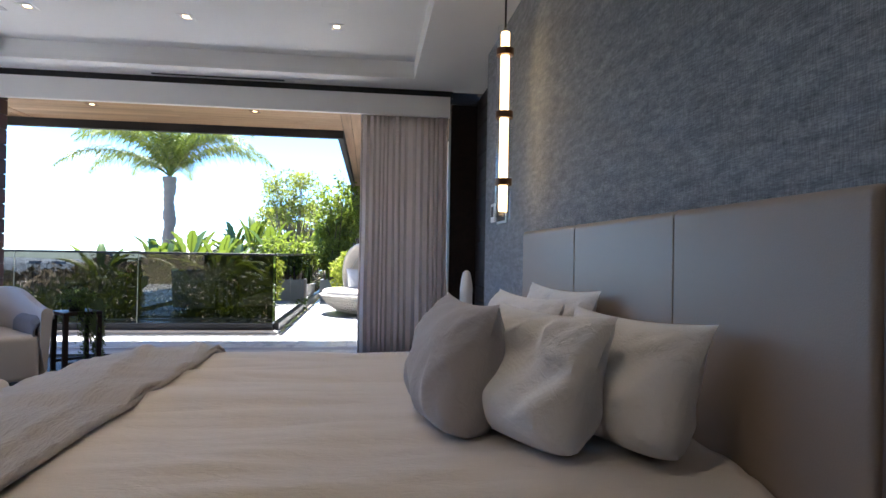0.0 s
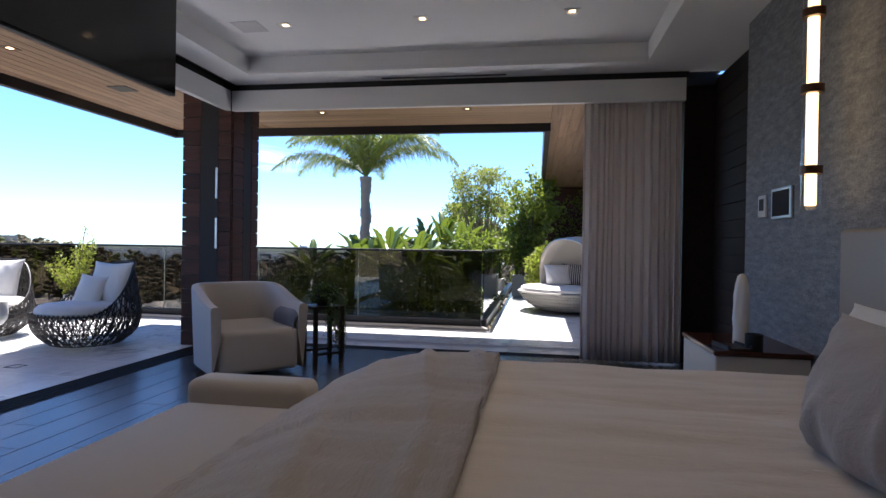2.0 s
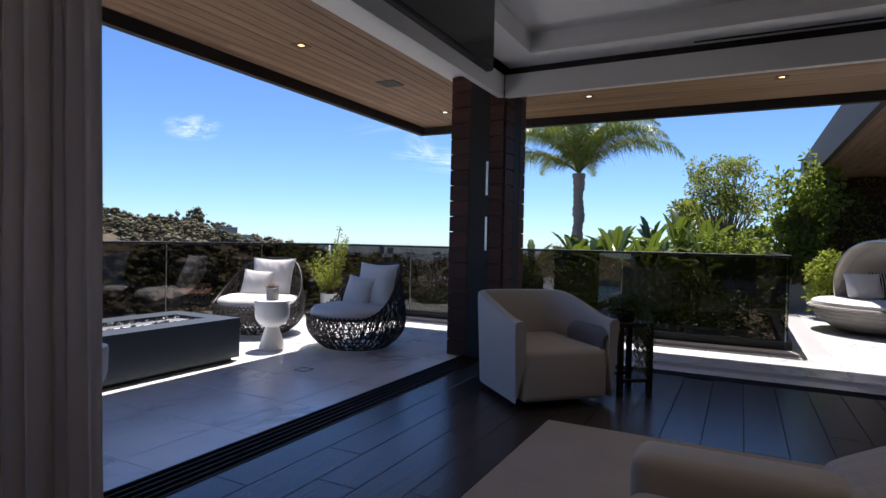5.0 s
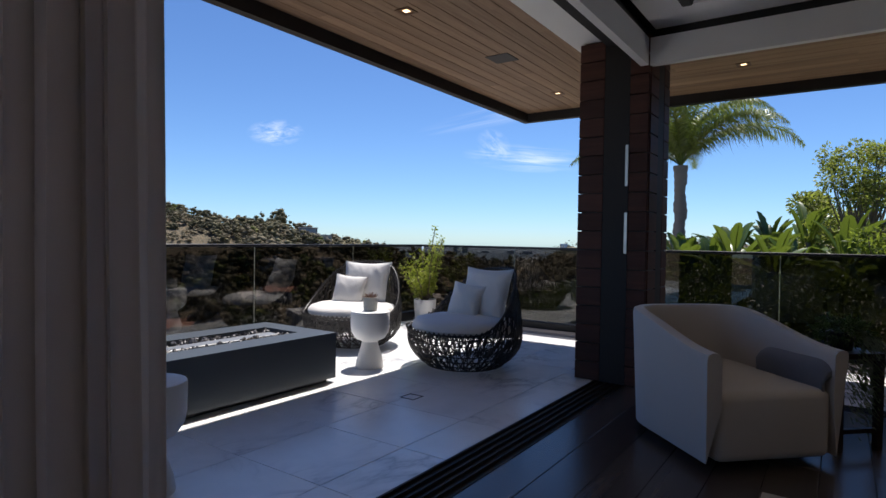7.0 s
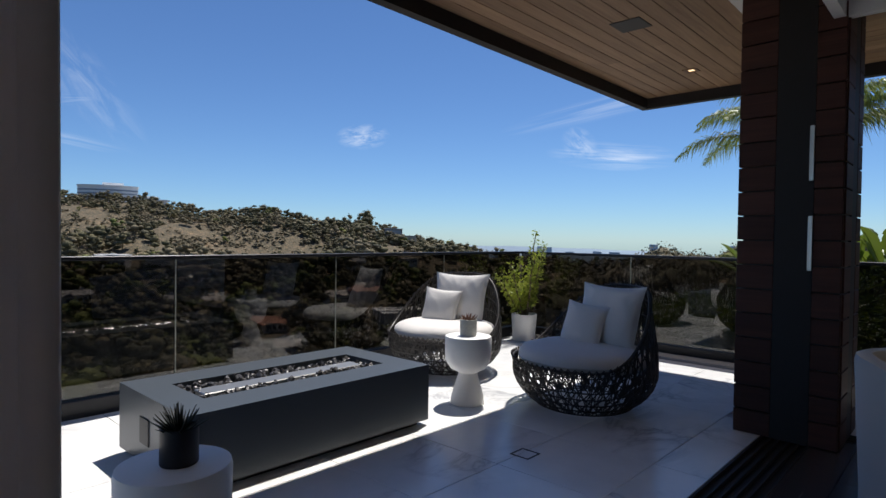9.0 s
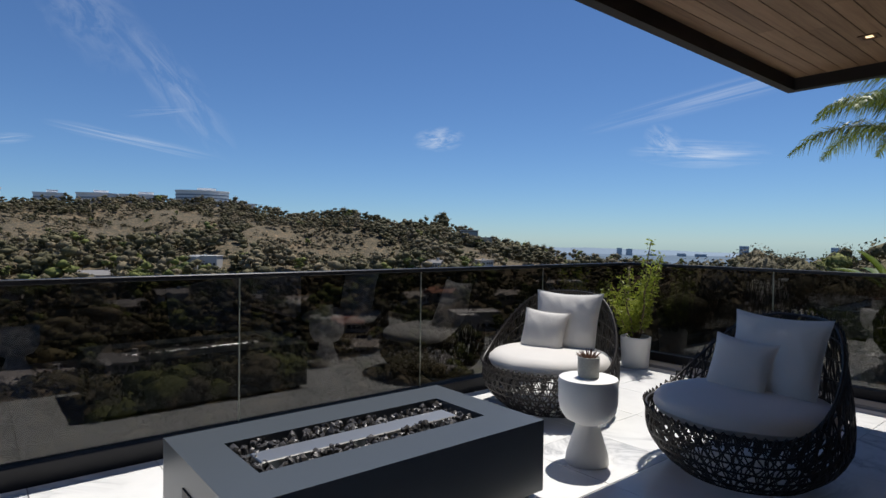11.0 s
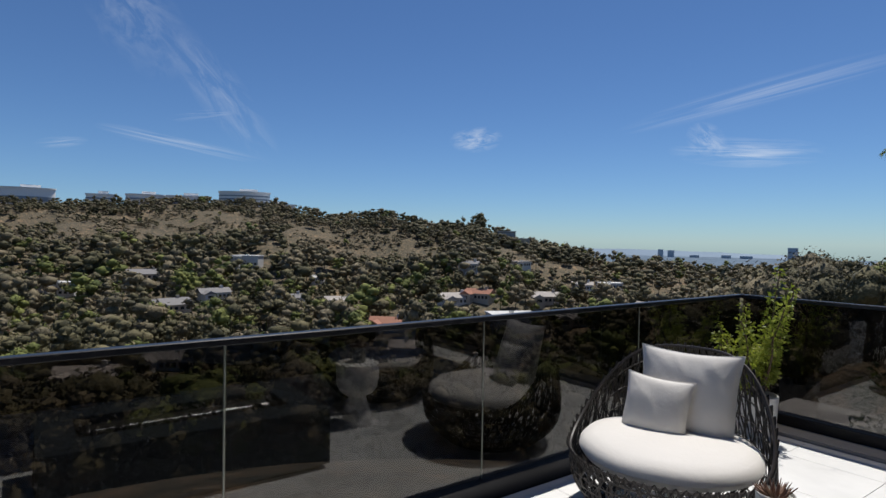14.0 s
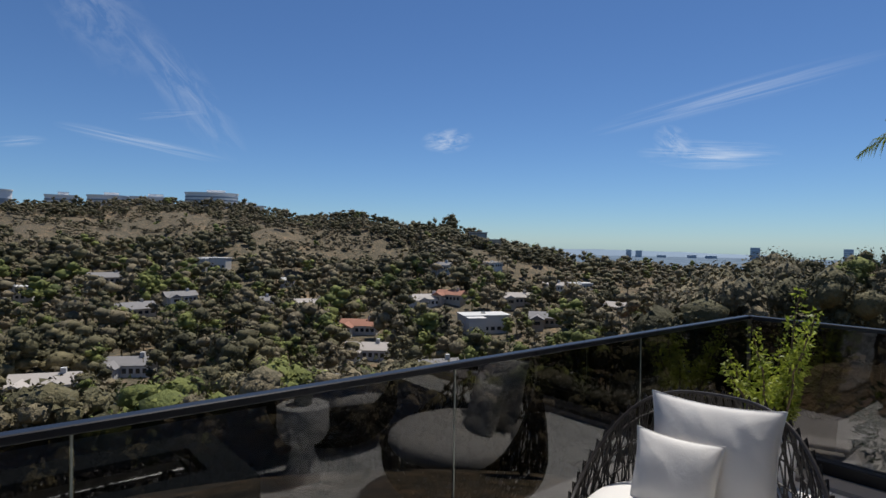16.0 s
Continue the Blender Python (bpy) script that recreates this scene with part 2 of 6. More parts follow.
def thing(name, label, category, at=(0, 0, 0), turn=0, group="", kind=""):
    ob = new(name)
    ob.empty_display_size = 0.1
    ob.matrix_basis = pose(*at, 0, 0, turn)
    return tagged(ob, label, category, group, kind)


def setting(name, bm, material, label="", smooth=False):
    return tagged(part(name, bm, material, None, label, smooth), "", "", "", "structure")


def pieces(parent, name, material, dims, places, bevel=0.004):
    """Many alike pieces that share one mesh: dims is a box centred on its own origin."""
    me = None
    for at in places:
        if me is None:
            x, y, z = (v / 2 for v in dims)
            me = mesh_of(name, boxed(-x, -y, -z, x, y, z, bevel), material, False)
        ob = new(name, me)
        ob.parent = parent
        ob.matrix_basis = at if isinstance(at, Matrix) else Matrix.Translation(at)


def smooth01(a, b, v):
    t = max(0.0, min(1.0, (v - a) / (b - a)))
    return t * t * (3 - 2 * t)


# ---- structure ----
WALL_X, REAR_Y, SIDE_X = 2.14, 6.17, -2.66
setting("floor", boxed(-2.80, -3.2, -0.30, 2.40, 6.43, -0.012), M_JOINT, "dark stained oak plank floor of the bedroom")
tb = boxed(-6.62, -3.2, -0.34, -3.06, 8.42, -0.010)
box(tb, -3.06, 6.60, -0.34, 2.60, 8.40, -0.010)
box(tb, -0.02, 8.40, -0.34, 2.60, 16.5, -0.010)
setting("floor_terrace", tb, M_GROUT, "white veined porcelain terrace paving")

# ceiling ring, raised tray and roof slab
TX0, TX1, TY0, TY1 = -2.29, 1.565, 0.2, 5.87
cb = boxed(-2.62, TY1, 2.82, 2.40, 6.23, 3.12)
box(cb, -2.62, -3.2, 2.82, 2.40, TY0, 3.12)
box(cb, -2.62, TY0, 2.82, TX0, TY1, 3.12)
box(cb, TX1, TY0, 2.82, 2.40, TY1, 3.12)
setting("ceiling", cb, M_WALL, "white plaster ceiling ring around a raised tray")
tray = boxed(TX0 - 0.1, TY0 - 0.1, 3.0, TX1 + 0.1, TY1 + 0.1, 3.115)
setting("ceiling_tray", tray, M_WALL, "white raised ceiling tray")
tl = boxed(TX0 - 0.001, TY1 - 0.03, 2.82, TX1, TY1 - 0.001, 2.86)
setting("trim_tray", tl, M_TRIM, "white lip of the ceiling tray")
slot = boxed(-0.98, 6.10, 2.812, 0.28, 6.125, 2.822)
setting("trim_air_slot", slot, M_BLACK, "black linear air slot in the ceiling")

# white curtain fascias; set-back black boards stand in for shade in the gap above
fb = boxed(SIDE_X, REAR_Y, 2.54, 1.97, REAR_Y + 0.06, 2.752)
setting("trim_fascia_rear", fb, M_TRIM, "white fascia above the rear opening")
fs = boxed(SIDE_X - 0.06, -3.2, 2.54, SIDE_X, REAR_Y + 0.06, 2.752)
setting("trim_fascia_side", fs, M_TRIM, "white fascia above the side opening")
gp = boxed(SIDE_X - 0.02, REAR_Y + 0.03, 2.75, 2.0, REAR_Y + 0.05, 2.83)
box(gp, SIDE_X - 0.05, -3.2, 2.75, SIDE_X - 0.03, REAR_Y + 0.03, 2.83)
setting("trim_gap_painted_shade", gp, M_BLACK, "black board painted for the shade in the gap above the fascias")
hd = boxed(-2.99, -3.2, 2.74, -2.73, 6.17, 2.86)
box(hd, -2.64, 6.40, 2.74, 2.3, 6.60, 2.86)
setting("trim_head_track", hd, M_DARK, "dark metal head track of the sliding doors")
wb = boxed(-3.30, -3.2, 2.80, -2.992, 6.75, 2.9)
setting("trim_soffit_band", wb, M_TRIM, "white plaster band beside the timber soffit")

# roof
rf = boxed(-4.85, -3.4, 3.125, 2.6, 8.46, 3.19)
box(rf, 0.76, 8.46, 3.125, 6.0, 18.0, 3.30)
setting("roof", rf, M_DARK, "flat roof over bedroom and terrace")
ev = boxed(-4.93, -3.4, 2.72, -4.85, 8.54, 3.20)
box(ev, -4.85, 8.46, 2.72, 0.76, 8.54, 3.20)
box(ev, 0.68, 8.54, 2.72, 0.76, 18.0, 3.32)
setting("trim_eave", ev, M_DARK, "dark bronze eave edge of the flat roof")


def soffit(name, x0, x1, y0, y1, along, material):
    """Timber boards with open joints, in one mesh."""
    bm = bmesh.new()
    w = 0.128
    rng = random.Random(7)
    lo, hi, a0, a1 = (x0, x1, y0, y1) if along == "Y" else (y0, y1, x0, x1)
    c = lo
    while c < hi - 0.02:
        e = min(c + w - 0.007, hi)
        cut = a0 - rng.uniform(0, 2.6)
        while cut < a1:
            nxt = cut + rng.uniform(2.2, 3.6)
            s0, s1 = max(cut + 0.001, a0), min(nxt - 0.001, a1)
            if s1 > s0 + 0.05:
                if along == "Y":
                    box(bm, c, s0, 2.83, e, s1, 2.85)
                else:
                    box(bm, s0, c, 2.83, s1, e, 2.85)
            cut = nxt
        c += w
    return setting(name, bm, material, "cedar board soffit under the roof overhang")


soffit("ceiling_soffit_side", -4.848, -3.31, -3.2, 8.458, "Y", M_SOFFIT)
soffit("ceiling_soffit_rear", -3.30, 0.758, 6.76, 8.458, "X", M_SOFFIT_X)
soffit("ceiling_soffit_right", 0.765, 2.30, 6.76, 17.9, "Y", M_SOFFIT)
sb = boxed(-4.849, -3.2, 2.852, -3.0, 8.459, 2.9)
box(sb, -3.0, 6.62, 2.852, 2.6, 8.459, 2.9)
box(sb, 0.765, 8.459, 2.852, 2.6, 17.9, 2.9)
setting("ceiling_soffit_backing", sb, M_BLACK, "black backing above the soffit boards")

# walls
ac = boxed(WALL_X, -3.2, 0, 2.30, 5.05, 2.82)
setting("wall_headboard", ac, M_GRASS, "wall covered in blue-grey woven grasscloth")
setting("wall_panelled", boxed(2.33, 5.05, 0, 2.50, 6.43, 2.82), M_PANEL, "espresso wood panelled wall beside the curtain")
setting("wall_behind", boxed(-2.95, -3.4, 0, 2.5, -3.2, 3.1), M_WALL, "white plaster wall behind the bed side")
setting("wall_side", boxed(-2.95, -3.2, 0, -2.75, 1.30, 2.74), M_WALL, "white plaster wall beside the drapes")
setting("wall_rear_pier", boxed(2.02, 6.44, 0, 2.40, 6.62, 2.82), M_PANEL, "espresso wood pier behind the curtain")
setting("wall_wing", boxed(2.32, 6.62, -0.3, 2.55, 18.0, 2.83), M_WALL, "white plaster wall of the side wing")
setting("wall_wing_end", boxed(0.55, 17.2, -0.3, 2.32, 17.4, 2.83), M_SIDING, "red-brown clad wall at the end of the deck")
# thin black panel in place of the dark inside of a door opening
setting("door_opening_1", boxed(2.305, 14.3, 0, 2.318, 15.7, 2.55), M_BLACK, "black panel painted for the dark door opening in the wing wall")

# door tracks
tk = boxed(-3.06, 1.3, -0.05, -2.80, 6.43, -0.014)
for k in range(6):
    box(tk, -3.055 + k * 0.05, 1.3, -0.014, -3.043 + k * 0.05, 6.43, 0.004)
setting("trim_track_side", tk, M_DARK, "dark metal sliding door track in the floor")
tk = boxed(-2.65, 6.43, -0.05, 2.02, 6.60, -0.014)
for k in range(4):
    box(tk, -2.65, 6.435 + k * 0.05, -0.014, 2.02, 6.447 + k * 0.05, 0.004)
setting("trim_track_rear", tk, M_DARK, "dark metal sliding door track at the rear opening")

# ---- corner pier ----
pier = thing("pier", "corner pier clad in red-brown boards with dark door jambs", "column", (0, 0, 0), kind="structure")
part("core", boxed(-3.19, 6.19, 0, -2.66, 6.76, 2.83), M_BLACK, pier, "dark core behind the boards", False)
part("jamb", boxed(-3.005, 6.165, 0, -2.80, 6.19, 2.83), M_DARK, pier, "dark bronze door jamb", False)
part("jamb", boxed(-2.66, 6.43, 0, -2.645, 6.60, 2.83), M_DARK, pier, "dark bronze door jamb", False)
for z0 in (1.06, 1.60):
    part("hinge", boxed(-2.825, 6.155, z0, -2.80, 6.168, z0 + 0.33, 0.002), M_STEEL, pier, "steel keeper plate")

# ---- glass railing ----
RX, RY = -6.46, 8.33


def railing(name, label, axis, fixed, cuts, top=1.07):
    """A run of smoked glass panes between a base shoe and a slim cap."""
    run = thing(name, label, "railing", kind="structure")
    a0, a1 = cuts[0], cuts[-1]

    def span(s0, s1, d0, d1, z0, z1, bevel=0.0):
        if axis == "Y":
            return boxed(fixed + d0, s0, z0, fixed + d1, s1, z1, bevel)
        return boxed(s0, fixed + d0, z0, s1, fixed + d1, z1, bevel)

    part("shoe", span(a0, a1, -0.055, 0.055, -0.01, 0.115, 0.006), M_RAIL, run, "black base shoe", False)
    part("cap", span(a0 - 0.02, a1 + 0.02, -0.024, 0.024, top - 0.03, top, 0.004), M_RAIL, run, "slim black cap rail", False)
    for s0, s1 in zip(cuts, cuts[1:]):
        pane = part("pane", span(s0 + 0.006, s1 - 0.006, -0.006, 0.006, 0.10, top - 0.028), M_GLASS, run, "smoked glass pane", False)
        pane.visible_shadow = True
    for s in cuts[1:-1]:
        part("joint", span(s - 0.003, s + 0.003, -0.0065, 0.0065, 0.10, top - 0.028), M_PANE_EDGE, run, "bright edge of the pane joint", False)
    return run


railing("railing_side", "smoked glass railing with black cap along the terrace", "Y", RX, [-2.0, -0.53, 0.95, 2.44, 3.917, 5.38, 6.86, RY - 0.02])
railing("railing_front", "smoked glass railing with black cap at the terrace end", "X", RY, [RX + 0.02, -4.94, -3.42, -1.90, -0.14])
railing("railing_deck", "smoked glass railing along the side deck", "Y", -0.12, [RY + 0.03, 9.85, 11.4, 13.0, 14.6, 16.4])
kb = boxed(-6.5, 8.06, -0.01, -0.02, 8.27, 0.03)
setting("trim_kerb", kb, M_SUB, "low grey kerb in front of the railing")

# ---- fire table ----
fire = thing("fire_table", "charcoal metal fire table filled with black lava rock", "fire pit", (-5.125, 4.04, 0))
M_FIRE = plain("charcoal_metal", (0.060, 0.071, 0.082), 0.36, 0.0, vary=0.12, bump=0.06)
PX, PY, PH = 0.435, 0.79, 0.395
fb = bmesh.new()
inner = (0.20, 0.60)
box(fb, -PX, -PY, 0.035, PX, PY, PH - 0.06)
for sx, sy, ex, ey in ((-PX, -PY, PX, -inner[1]), (-PX, inner[1], PX, PY), (-PX, -inner[1], -inner[0], inner[1]), (inner[0], -inner[1], PX, inner[1])):
    box(fb, sx, sy, PH - 0.06, ex, ey, PH)
bmesh.ops.remove_doubles(fb, verts=fb.verts, dist=0.0005)
part("body", fb, M_FIRE, fire, "", False)
part("plinth", boxed(-PX + 0.05, -PY + 0.05, 0, PX - 0.05, PY - 0.05, 0.036), M_BLACK, fire, "recessed black plinth", False)
part("burner", boxed(-0.055, -0.54, PH - 0.062, 0.075, 0.52, PH - 0.014, 0.004), M_STEEL, fire, "steel burner trough", False)
part("key_plate", boxed(-0.12, -PY - 0.006, 0.14, 0.0, -PY, 0.28, 0.003), M_BLACK, fire, "square access plate", False)
rng = random.Random(5)
M_LAVA = plain("black_lava_rock", (0.045, 0.042, 0.041), 0.42, vary=0.6, coarse=20, bump=0.5)
lb = bmesh.new()
for k in range(520):
    x, y = rng.uniform(-0.19, 0.19), rng.uniform(-0.59, 0.59)
    if abs(x - 0.005) < 0.06 and abs(y + 0.01) < 0.50:
        continue
    m = Matrix.LocRotScale((x, y, PH - 0.052 + rng.uniform(0, 0.035)), Euler((rng.uniform(0, 6), rng.uniform(0, 6), rng.uniform(0, 6))), Vector((1, rng.uniform(0.6, 1), rng.uniform(0.5, 0.9))) * rng.uniform(0.014, 0.028))
    vs = bmesh.ops.create_icosphere(lb, subdivisions=1, radius=1.0, matrix=m)["verts"]
    for v in vs:
        v.co += Vector((rng.uniform(-1, 1), rng.uniform(-1, 1), rng.uniform(-1, 1))) * 0.004
tagged(part("lava_rock", lb, M_LAVA, fire, "heap of black lava rock", False), kind="stuff")

# ---- pedestal tables ----
M_PED = plain("white_cast_stone", (0.80, 0.79, 0.77), 0.6, vary=0.04, coarse=8, bump=0.1)


def pedestal(at):
    t = thing("side_table", "white goblet-shaped cast stone side table", "side table", at, group="terrace side tables")
    part("base", lathe([(0.125, 0), (0.128, 0.004), (0.120, 0.06), (0.075, 0.20), (0.07, 0.225), (0.075, 0.24)]), M_PED, t)
    part("bowl", lathe([(0.075, 0.235), (0.13, 0.262), (0.162, 0.31), (0.172, 0.36), (0.174, 0.485), (0.170, 0.50), (0.160, 0.503)]), M_PED, t)
    return t


pedestal((-4.84, 5.40, 0))
pedestal((-3.91, 2.885, 0))

# ---- wicker lounge chairs ----
M_WICK = plain("dark_brown_wicker", (0.018, 0.014, 0.012), 0.5, vary=0.4, coarse=10, bump=0.2)
M_CUSH = cloth("off_white_outdoor_cloth", (0.67, 0.645, 0.61), crinkle=0.15)


def basket_point(th, u):
    """A point on the woven shell: th from the front, u from foot to rim."""
    back = (1 - math.cos(th)) / 2
    rim = 0.35 + 0.53 * smooth01(0.22, 1.0, back) ** 1.3
    z = 0.02 + (rim - 0.02) * u
    belly = 0.275 + 0.222 * math.sin(0.5 * math.pi * min(1.0, z / 0.27)) ** 0.75 if z < 0.34 else 0.497 - 0.075 * ((z - 0.34) / 0.52) ** 1.5
    depth = 1.0 - 0.02 * math.cos(th)
    return Vector((belly * math.sin(th) * 1.06, -1.04 * belly * math.cos(th) * depth, z))


def wicker_chair(at, turn):
    c = thing("lounge_chair", "dark brown open-weave wicker lounge chair with white cushion", "chair", at, turn, group="terrace lounge chairs")
    rng = random.Random(3)
    bm = bmesh.new()
    n = 132
    for k in range(n):
        for lean in (0.30, -0.30):
            off = rng.uniform(-0.03, 0.03)
            pts = []
            for i in range(11):
                u = i / 10
                th = 2 * math.pi * k / n + lean * math.sin(u * math.pi * 0.5 + off) * (1 if k % 2 else 0.35) + 0.05 * math.sin(9 * u + k)
                pts.append(basket_point(th, u) + Vector((0, 0, 0.004 if lean > 0 else 0)))
            tube(bm, pts, 0.0042, 4)
    part("weave", bm, M_WICK, c, "open criss-cross wicker weave")
    for u in (0.02, 0.15, 0.3, 0.45, 0.6, 0.75, 0.9):
        part("hoop", tube(bmesh.new(), [basket_point(2 * math.pi * k / 48 + 0.02, u) for k in range(49)], 0.0055, 4), M_WICK, c, "wicker hoop round the shell")
    part("rim", tube(bmesh.new(), [basket_point(2 * math.pi * k / 64, 1.0) for k in range(65)], 0.009, 6), M_WICK, c, "wrapped wicker rim")
    loops = bmesh.new()
    for k in range(72):
        th = 2 * math.pi * k / 72
        a, b = basket_point(th, 0.93), basket_point(th + 0.075, 0.93)
        top = (basket_point(th + 0.037, 1.0) - Vector((0, 0, basket_point(th + 0.037, 1.0).z))) * 1.03
        top.z = basket_point(th + 0.037, 1.0).z + 0.022
        tube(loops, [a, a.lerp(top, 0.75) + (a - b) * 0.1, top, b.lerp(top, 0.75) + (b - a) * 0.1, b], 0.0055, 5)
    part("rim_braid", loops, M_WICK, c, "looped wicker edge along the rim")
    seat = lathe([(0.02, 0.30), (0.30, 0.305), (0.41, 0.318), (0.455, 0.34), (0.474, 0.37), (0.468, 0.402), (0.44, 0.43), (0.38, 0.447), (0.26, 0.458), (0.02, 0.462)], 56)
    for v in seat.verts:
        v.co.z += 0.008 * noise.noise(v.co * 5)
    part("seat_cushion", seat, M_CUSH, c, "round off-white seat cushion")
    return c


def pillow_mesh(w, h, d, seed=1, crease=0.012, n=40):
    """A stuffed square pillow standing in the xz plane, with pinched corners."""
    bm = bmesh.new()
    grid = {}
    off = Vector((seed * 7.3, seed * 3.1, seed * 5.7))
    for side in (1, -1):
        for i in range(n + 1):
            for j in range(n + 1):
                a, b = 2 * i / n - 1, 2 * j / n - 1
                edge = abs(a) in (1.0,) or abs(b) in (1.0,)
                if side < 0 and edge:
                    grid[side, i, j] = grid[1, i, j]
                    continue
                pull = 1 - 0.10 * (1 - b * b) * abs(a) ** 3
                pull2 = 1 - 0.10 * (1 - a * a) * abs(b) ** 3
                x, z = a * w / 2 * pull, b * h / 2 * pull2
                puff = ((1 - abs(a) ** 2.6) * (1 - abs(b) ** 2.6)) ** 0.62 * d / 2 * (1 - 0.16 * b)
                if b < 0:
                    slump = (abs(a) * abs(b)) ** 2.5
                    z += h * 0.11 * slump
                    x *= 1 - 0.11 * slump
                fold = noise.noise(Vector((x * 7, z * 7, side)) + off) + 0.6 * noise.noise(Vector((x * 16 + z * 9, z * 6, side)) + off)
                corner = (abs(a) * abs(b)) ** 1.5
                ray = math.atan2(1.02 - abs(b), 1.02 - abs(a))
                fold += 0.45 * corner * math.sin(ray * 13 + seed + 3 * noise.noise(Vector((x * 4, z * 4, 2)) + off))
                fold += 0.5 * (1 - abs(noise.noise(Vector((x * 9 + 3 * z, z * 5 - x * 3, side)) + off)) * 3)
                p = Vector((x, side * (puff + (0 if edge else crease * fold * (0.4 + 0.6 * max(abs(a), abs(b))) * min(1.0, puff / d * 3.0))), z))
                grid[side, i, j] = bm.verts.new(p)
    for side in (1, -1):
        for i in range(n):
            for j in range(n):
                f = [grid[side, i, j], grid[side, i + 1, j], grid[side, i + 1, j + 1], grid[side, i, j + 1]]
                bm.faces.new(f if side < 0 else f[::-1])
    rim = [grid[1, i, 0] for i in range(n)] + [grid[1, n, j] for j in range(n)] + [grid[1, i, n] for i in range(n, 0, -1)] + [grid[1, 0, j] for j in range(n, 0, -1)]
    piping = bmesh.new()
    tube(piping, [v.co.copy() for v in rim] + [rim[0].co.copy()], 0.0035, 5)
    return bm, piping


def pillow(name, label, at, turn, tilt, w, h, d, material, seed=1, roll=0, crease=0.012, piped=False):
    p = thing(name, label, "pillow")
    p.matrix_basis = pose(*at, 0, 0, turn) @ pose(0, 0, 0, tilt, 0, 0) @ pose(0, 0, 0, 0, roll, 0)
    body, piping = pillow_mesh(w, h, d, seed, crease)
    part("cover", body, material, p)
    if piped:
        part("piping", piping, material, p, "sewn piped edge")
    else:
        piping.free()
    return p


wicker_chair((-5.705, 6.08, 0), 14)
wicker_chair((-4.20, 5.96, 0), -24)


def chair_pillows(cx, cy, turn, more=0):
    f = pose(cx, cy, 0, 0, 0, turn)
    a = f @ Vector((0.02 - 0.004 * more, 0.25, 0.635))
    pillow("back_pillow", "large off-white square back pillow on the wicker chair", a, turn + more, -14, 0.58, 0.52, 0.17, M_CUSH, int(abs(cx) * 10), piped=True, crease=0.008)
    b = f @ Vector((-0.10 - 0.002 * more, 0.09, 0.57))
    pillow("scatter_pillow", "small off-white square scatter pillow on the wicker chair", b, turn + 6 + more, -20, 0.38, 0.36, 0.13, M_CUSH, int(abs(cx) * 10) + 3, piped=True, roll=4, crease=0.006)


chair_pillows(-5.705, 6.08, 14)
chair_pillows(-4.20, 5.96, -24, 12)

# ---- bed ----
M_LINEN = cloth("cream_linen", (0.67, 0.615, 0.57), 380, 30, 0.15, 0.06, 0.2, 0.3, (0.8, 2.2, 1))
M_PILLOW = cloth("white_cotton", (0.80, 0.775, 0.755), 500, 60, 0.1, 0.05, 0.12, 0.55)
M_TAUPE = cloth("taupe_cotton", (0.42, 0.385, 0.37), 500, 60, 0.2, 0.06, 0.15, 0.45)
M_THROW = cloth("beige_woven_throw", (0.42, 0.39, 0.372), 260, 22, 0.25, 0.18, 0.6, 0.9, (3.0, 0.8, 1))
M_WELT = plain("pale_leather_piping", (0.42, 0.34, 0.27), 0.5, bump=0.1)
M_LEATHER = plain("taupe_leather", (0.30, 0.235, 0.185), 0.42, vary=0.07, coarse=3, fine=220, bump=0.25, dist=0.002)
BX0, BX1, BY0, BY1 = -0.27, 2.04, 1.22, 3.28

head = thing("headboard", "taupe leather panelled headboard against the grasscloth wall", "headboard")
hbm = boxed(2.05, 1.11, 0.12, 2.135, 3.50, 1.24, 0.022, 4)
part("upholstery", hbm, M_LEATHER, head, "padded leather face")
for y in (1.803, 2.633):
    part("welt", tube(bmesh.new(), [(2.0505, y, 0.14), (2.0505, y, 1.21), (2.054, y, 1.228), (2.066, y, 1.2385), (2.12, y, 1.2395)], 0.004, 6), M_WELT, head, "stitched welt")
part("end_panel", boxed(2.055, 1.085, 0.12, 2.135, 1.108, 1.236, 0.006), plain("brown_leather_edge", (0.11, 0.075, 0.06), 0.5, bump=0.2), head, "brown leather end")

bed = thing("bed", "king bed made up with a cream linen duvet", "bed")
part("base", boxed(BX0 + 0.08, BY0 + 0.06, 0.10, BX1, BY1 - 0.06, 0.34, 0.02), M_LEATHER, bed, "upholstered bed base")
for x in (0.2, 1.9):
    for y in (1.4, 3.1):
        part("leg", boxed(x - 0.03, y - 0.03, 0, x + 0.03, y + 0.03, 0.11), M_BLACK, bed)
part("mattress", boxed(BX0 + 0.05, BY0 + 0.04, 0.34, BX1, BY1 - 0.04, 0.53, 0.05, 3), M_PILLOW, bed, "white mattress")


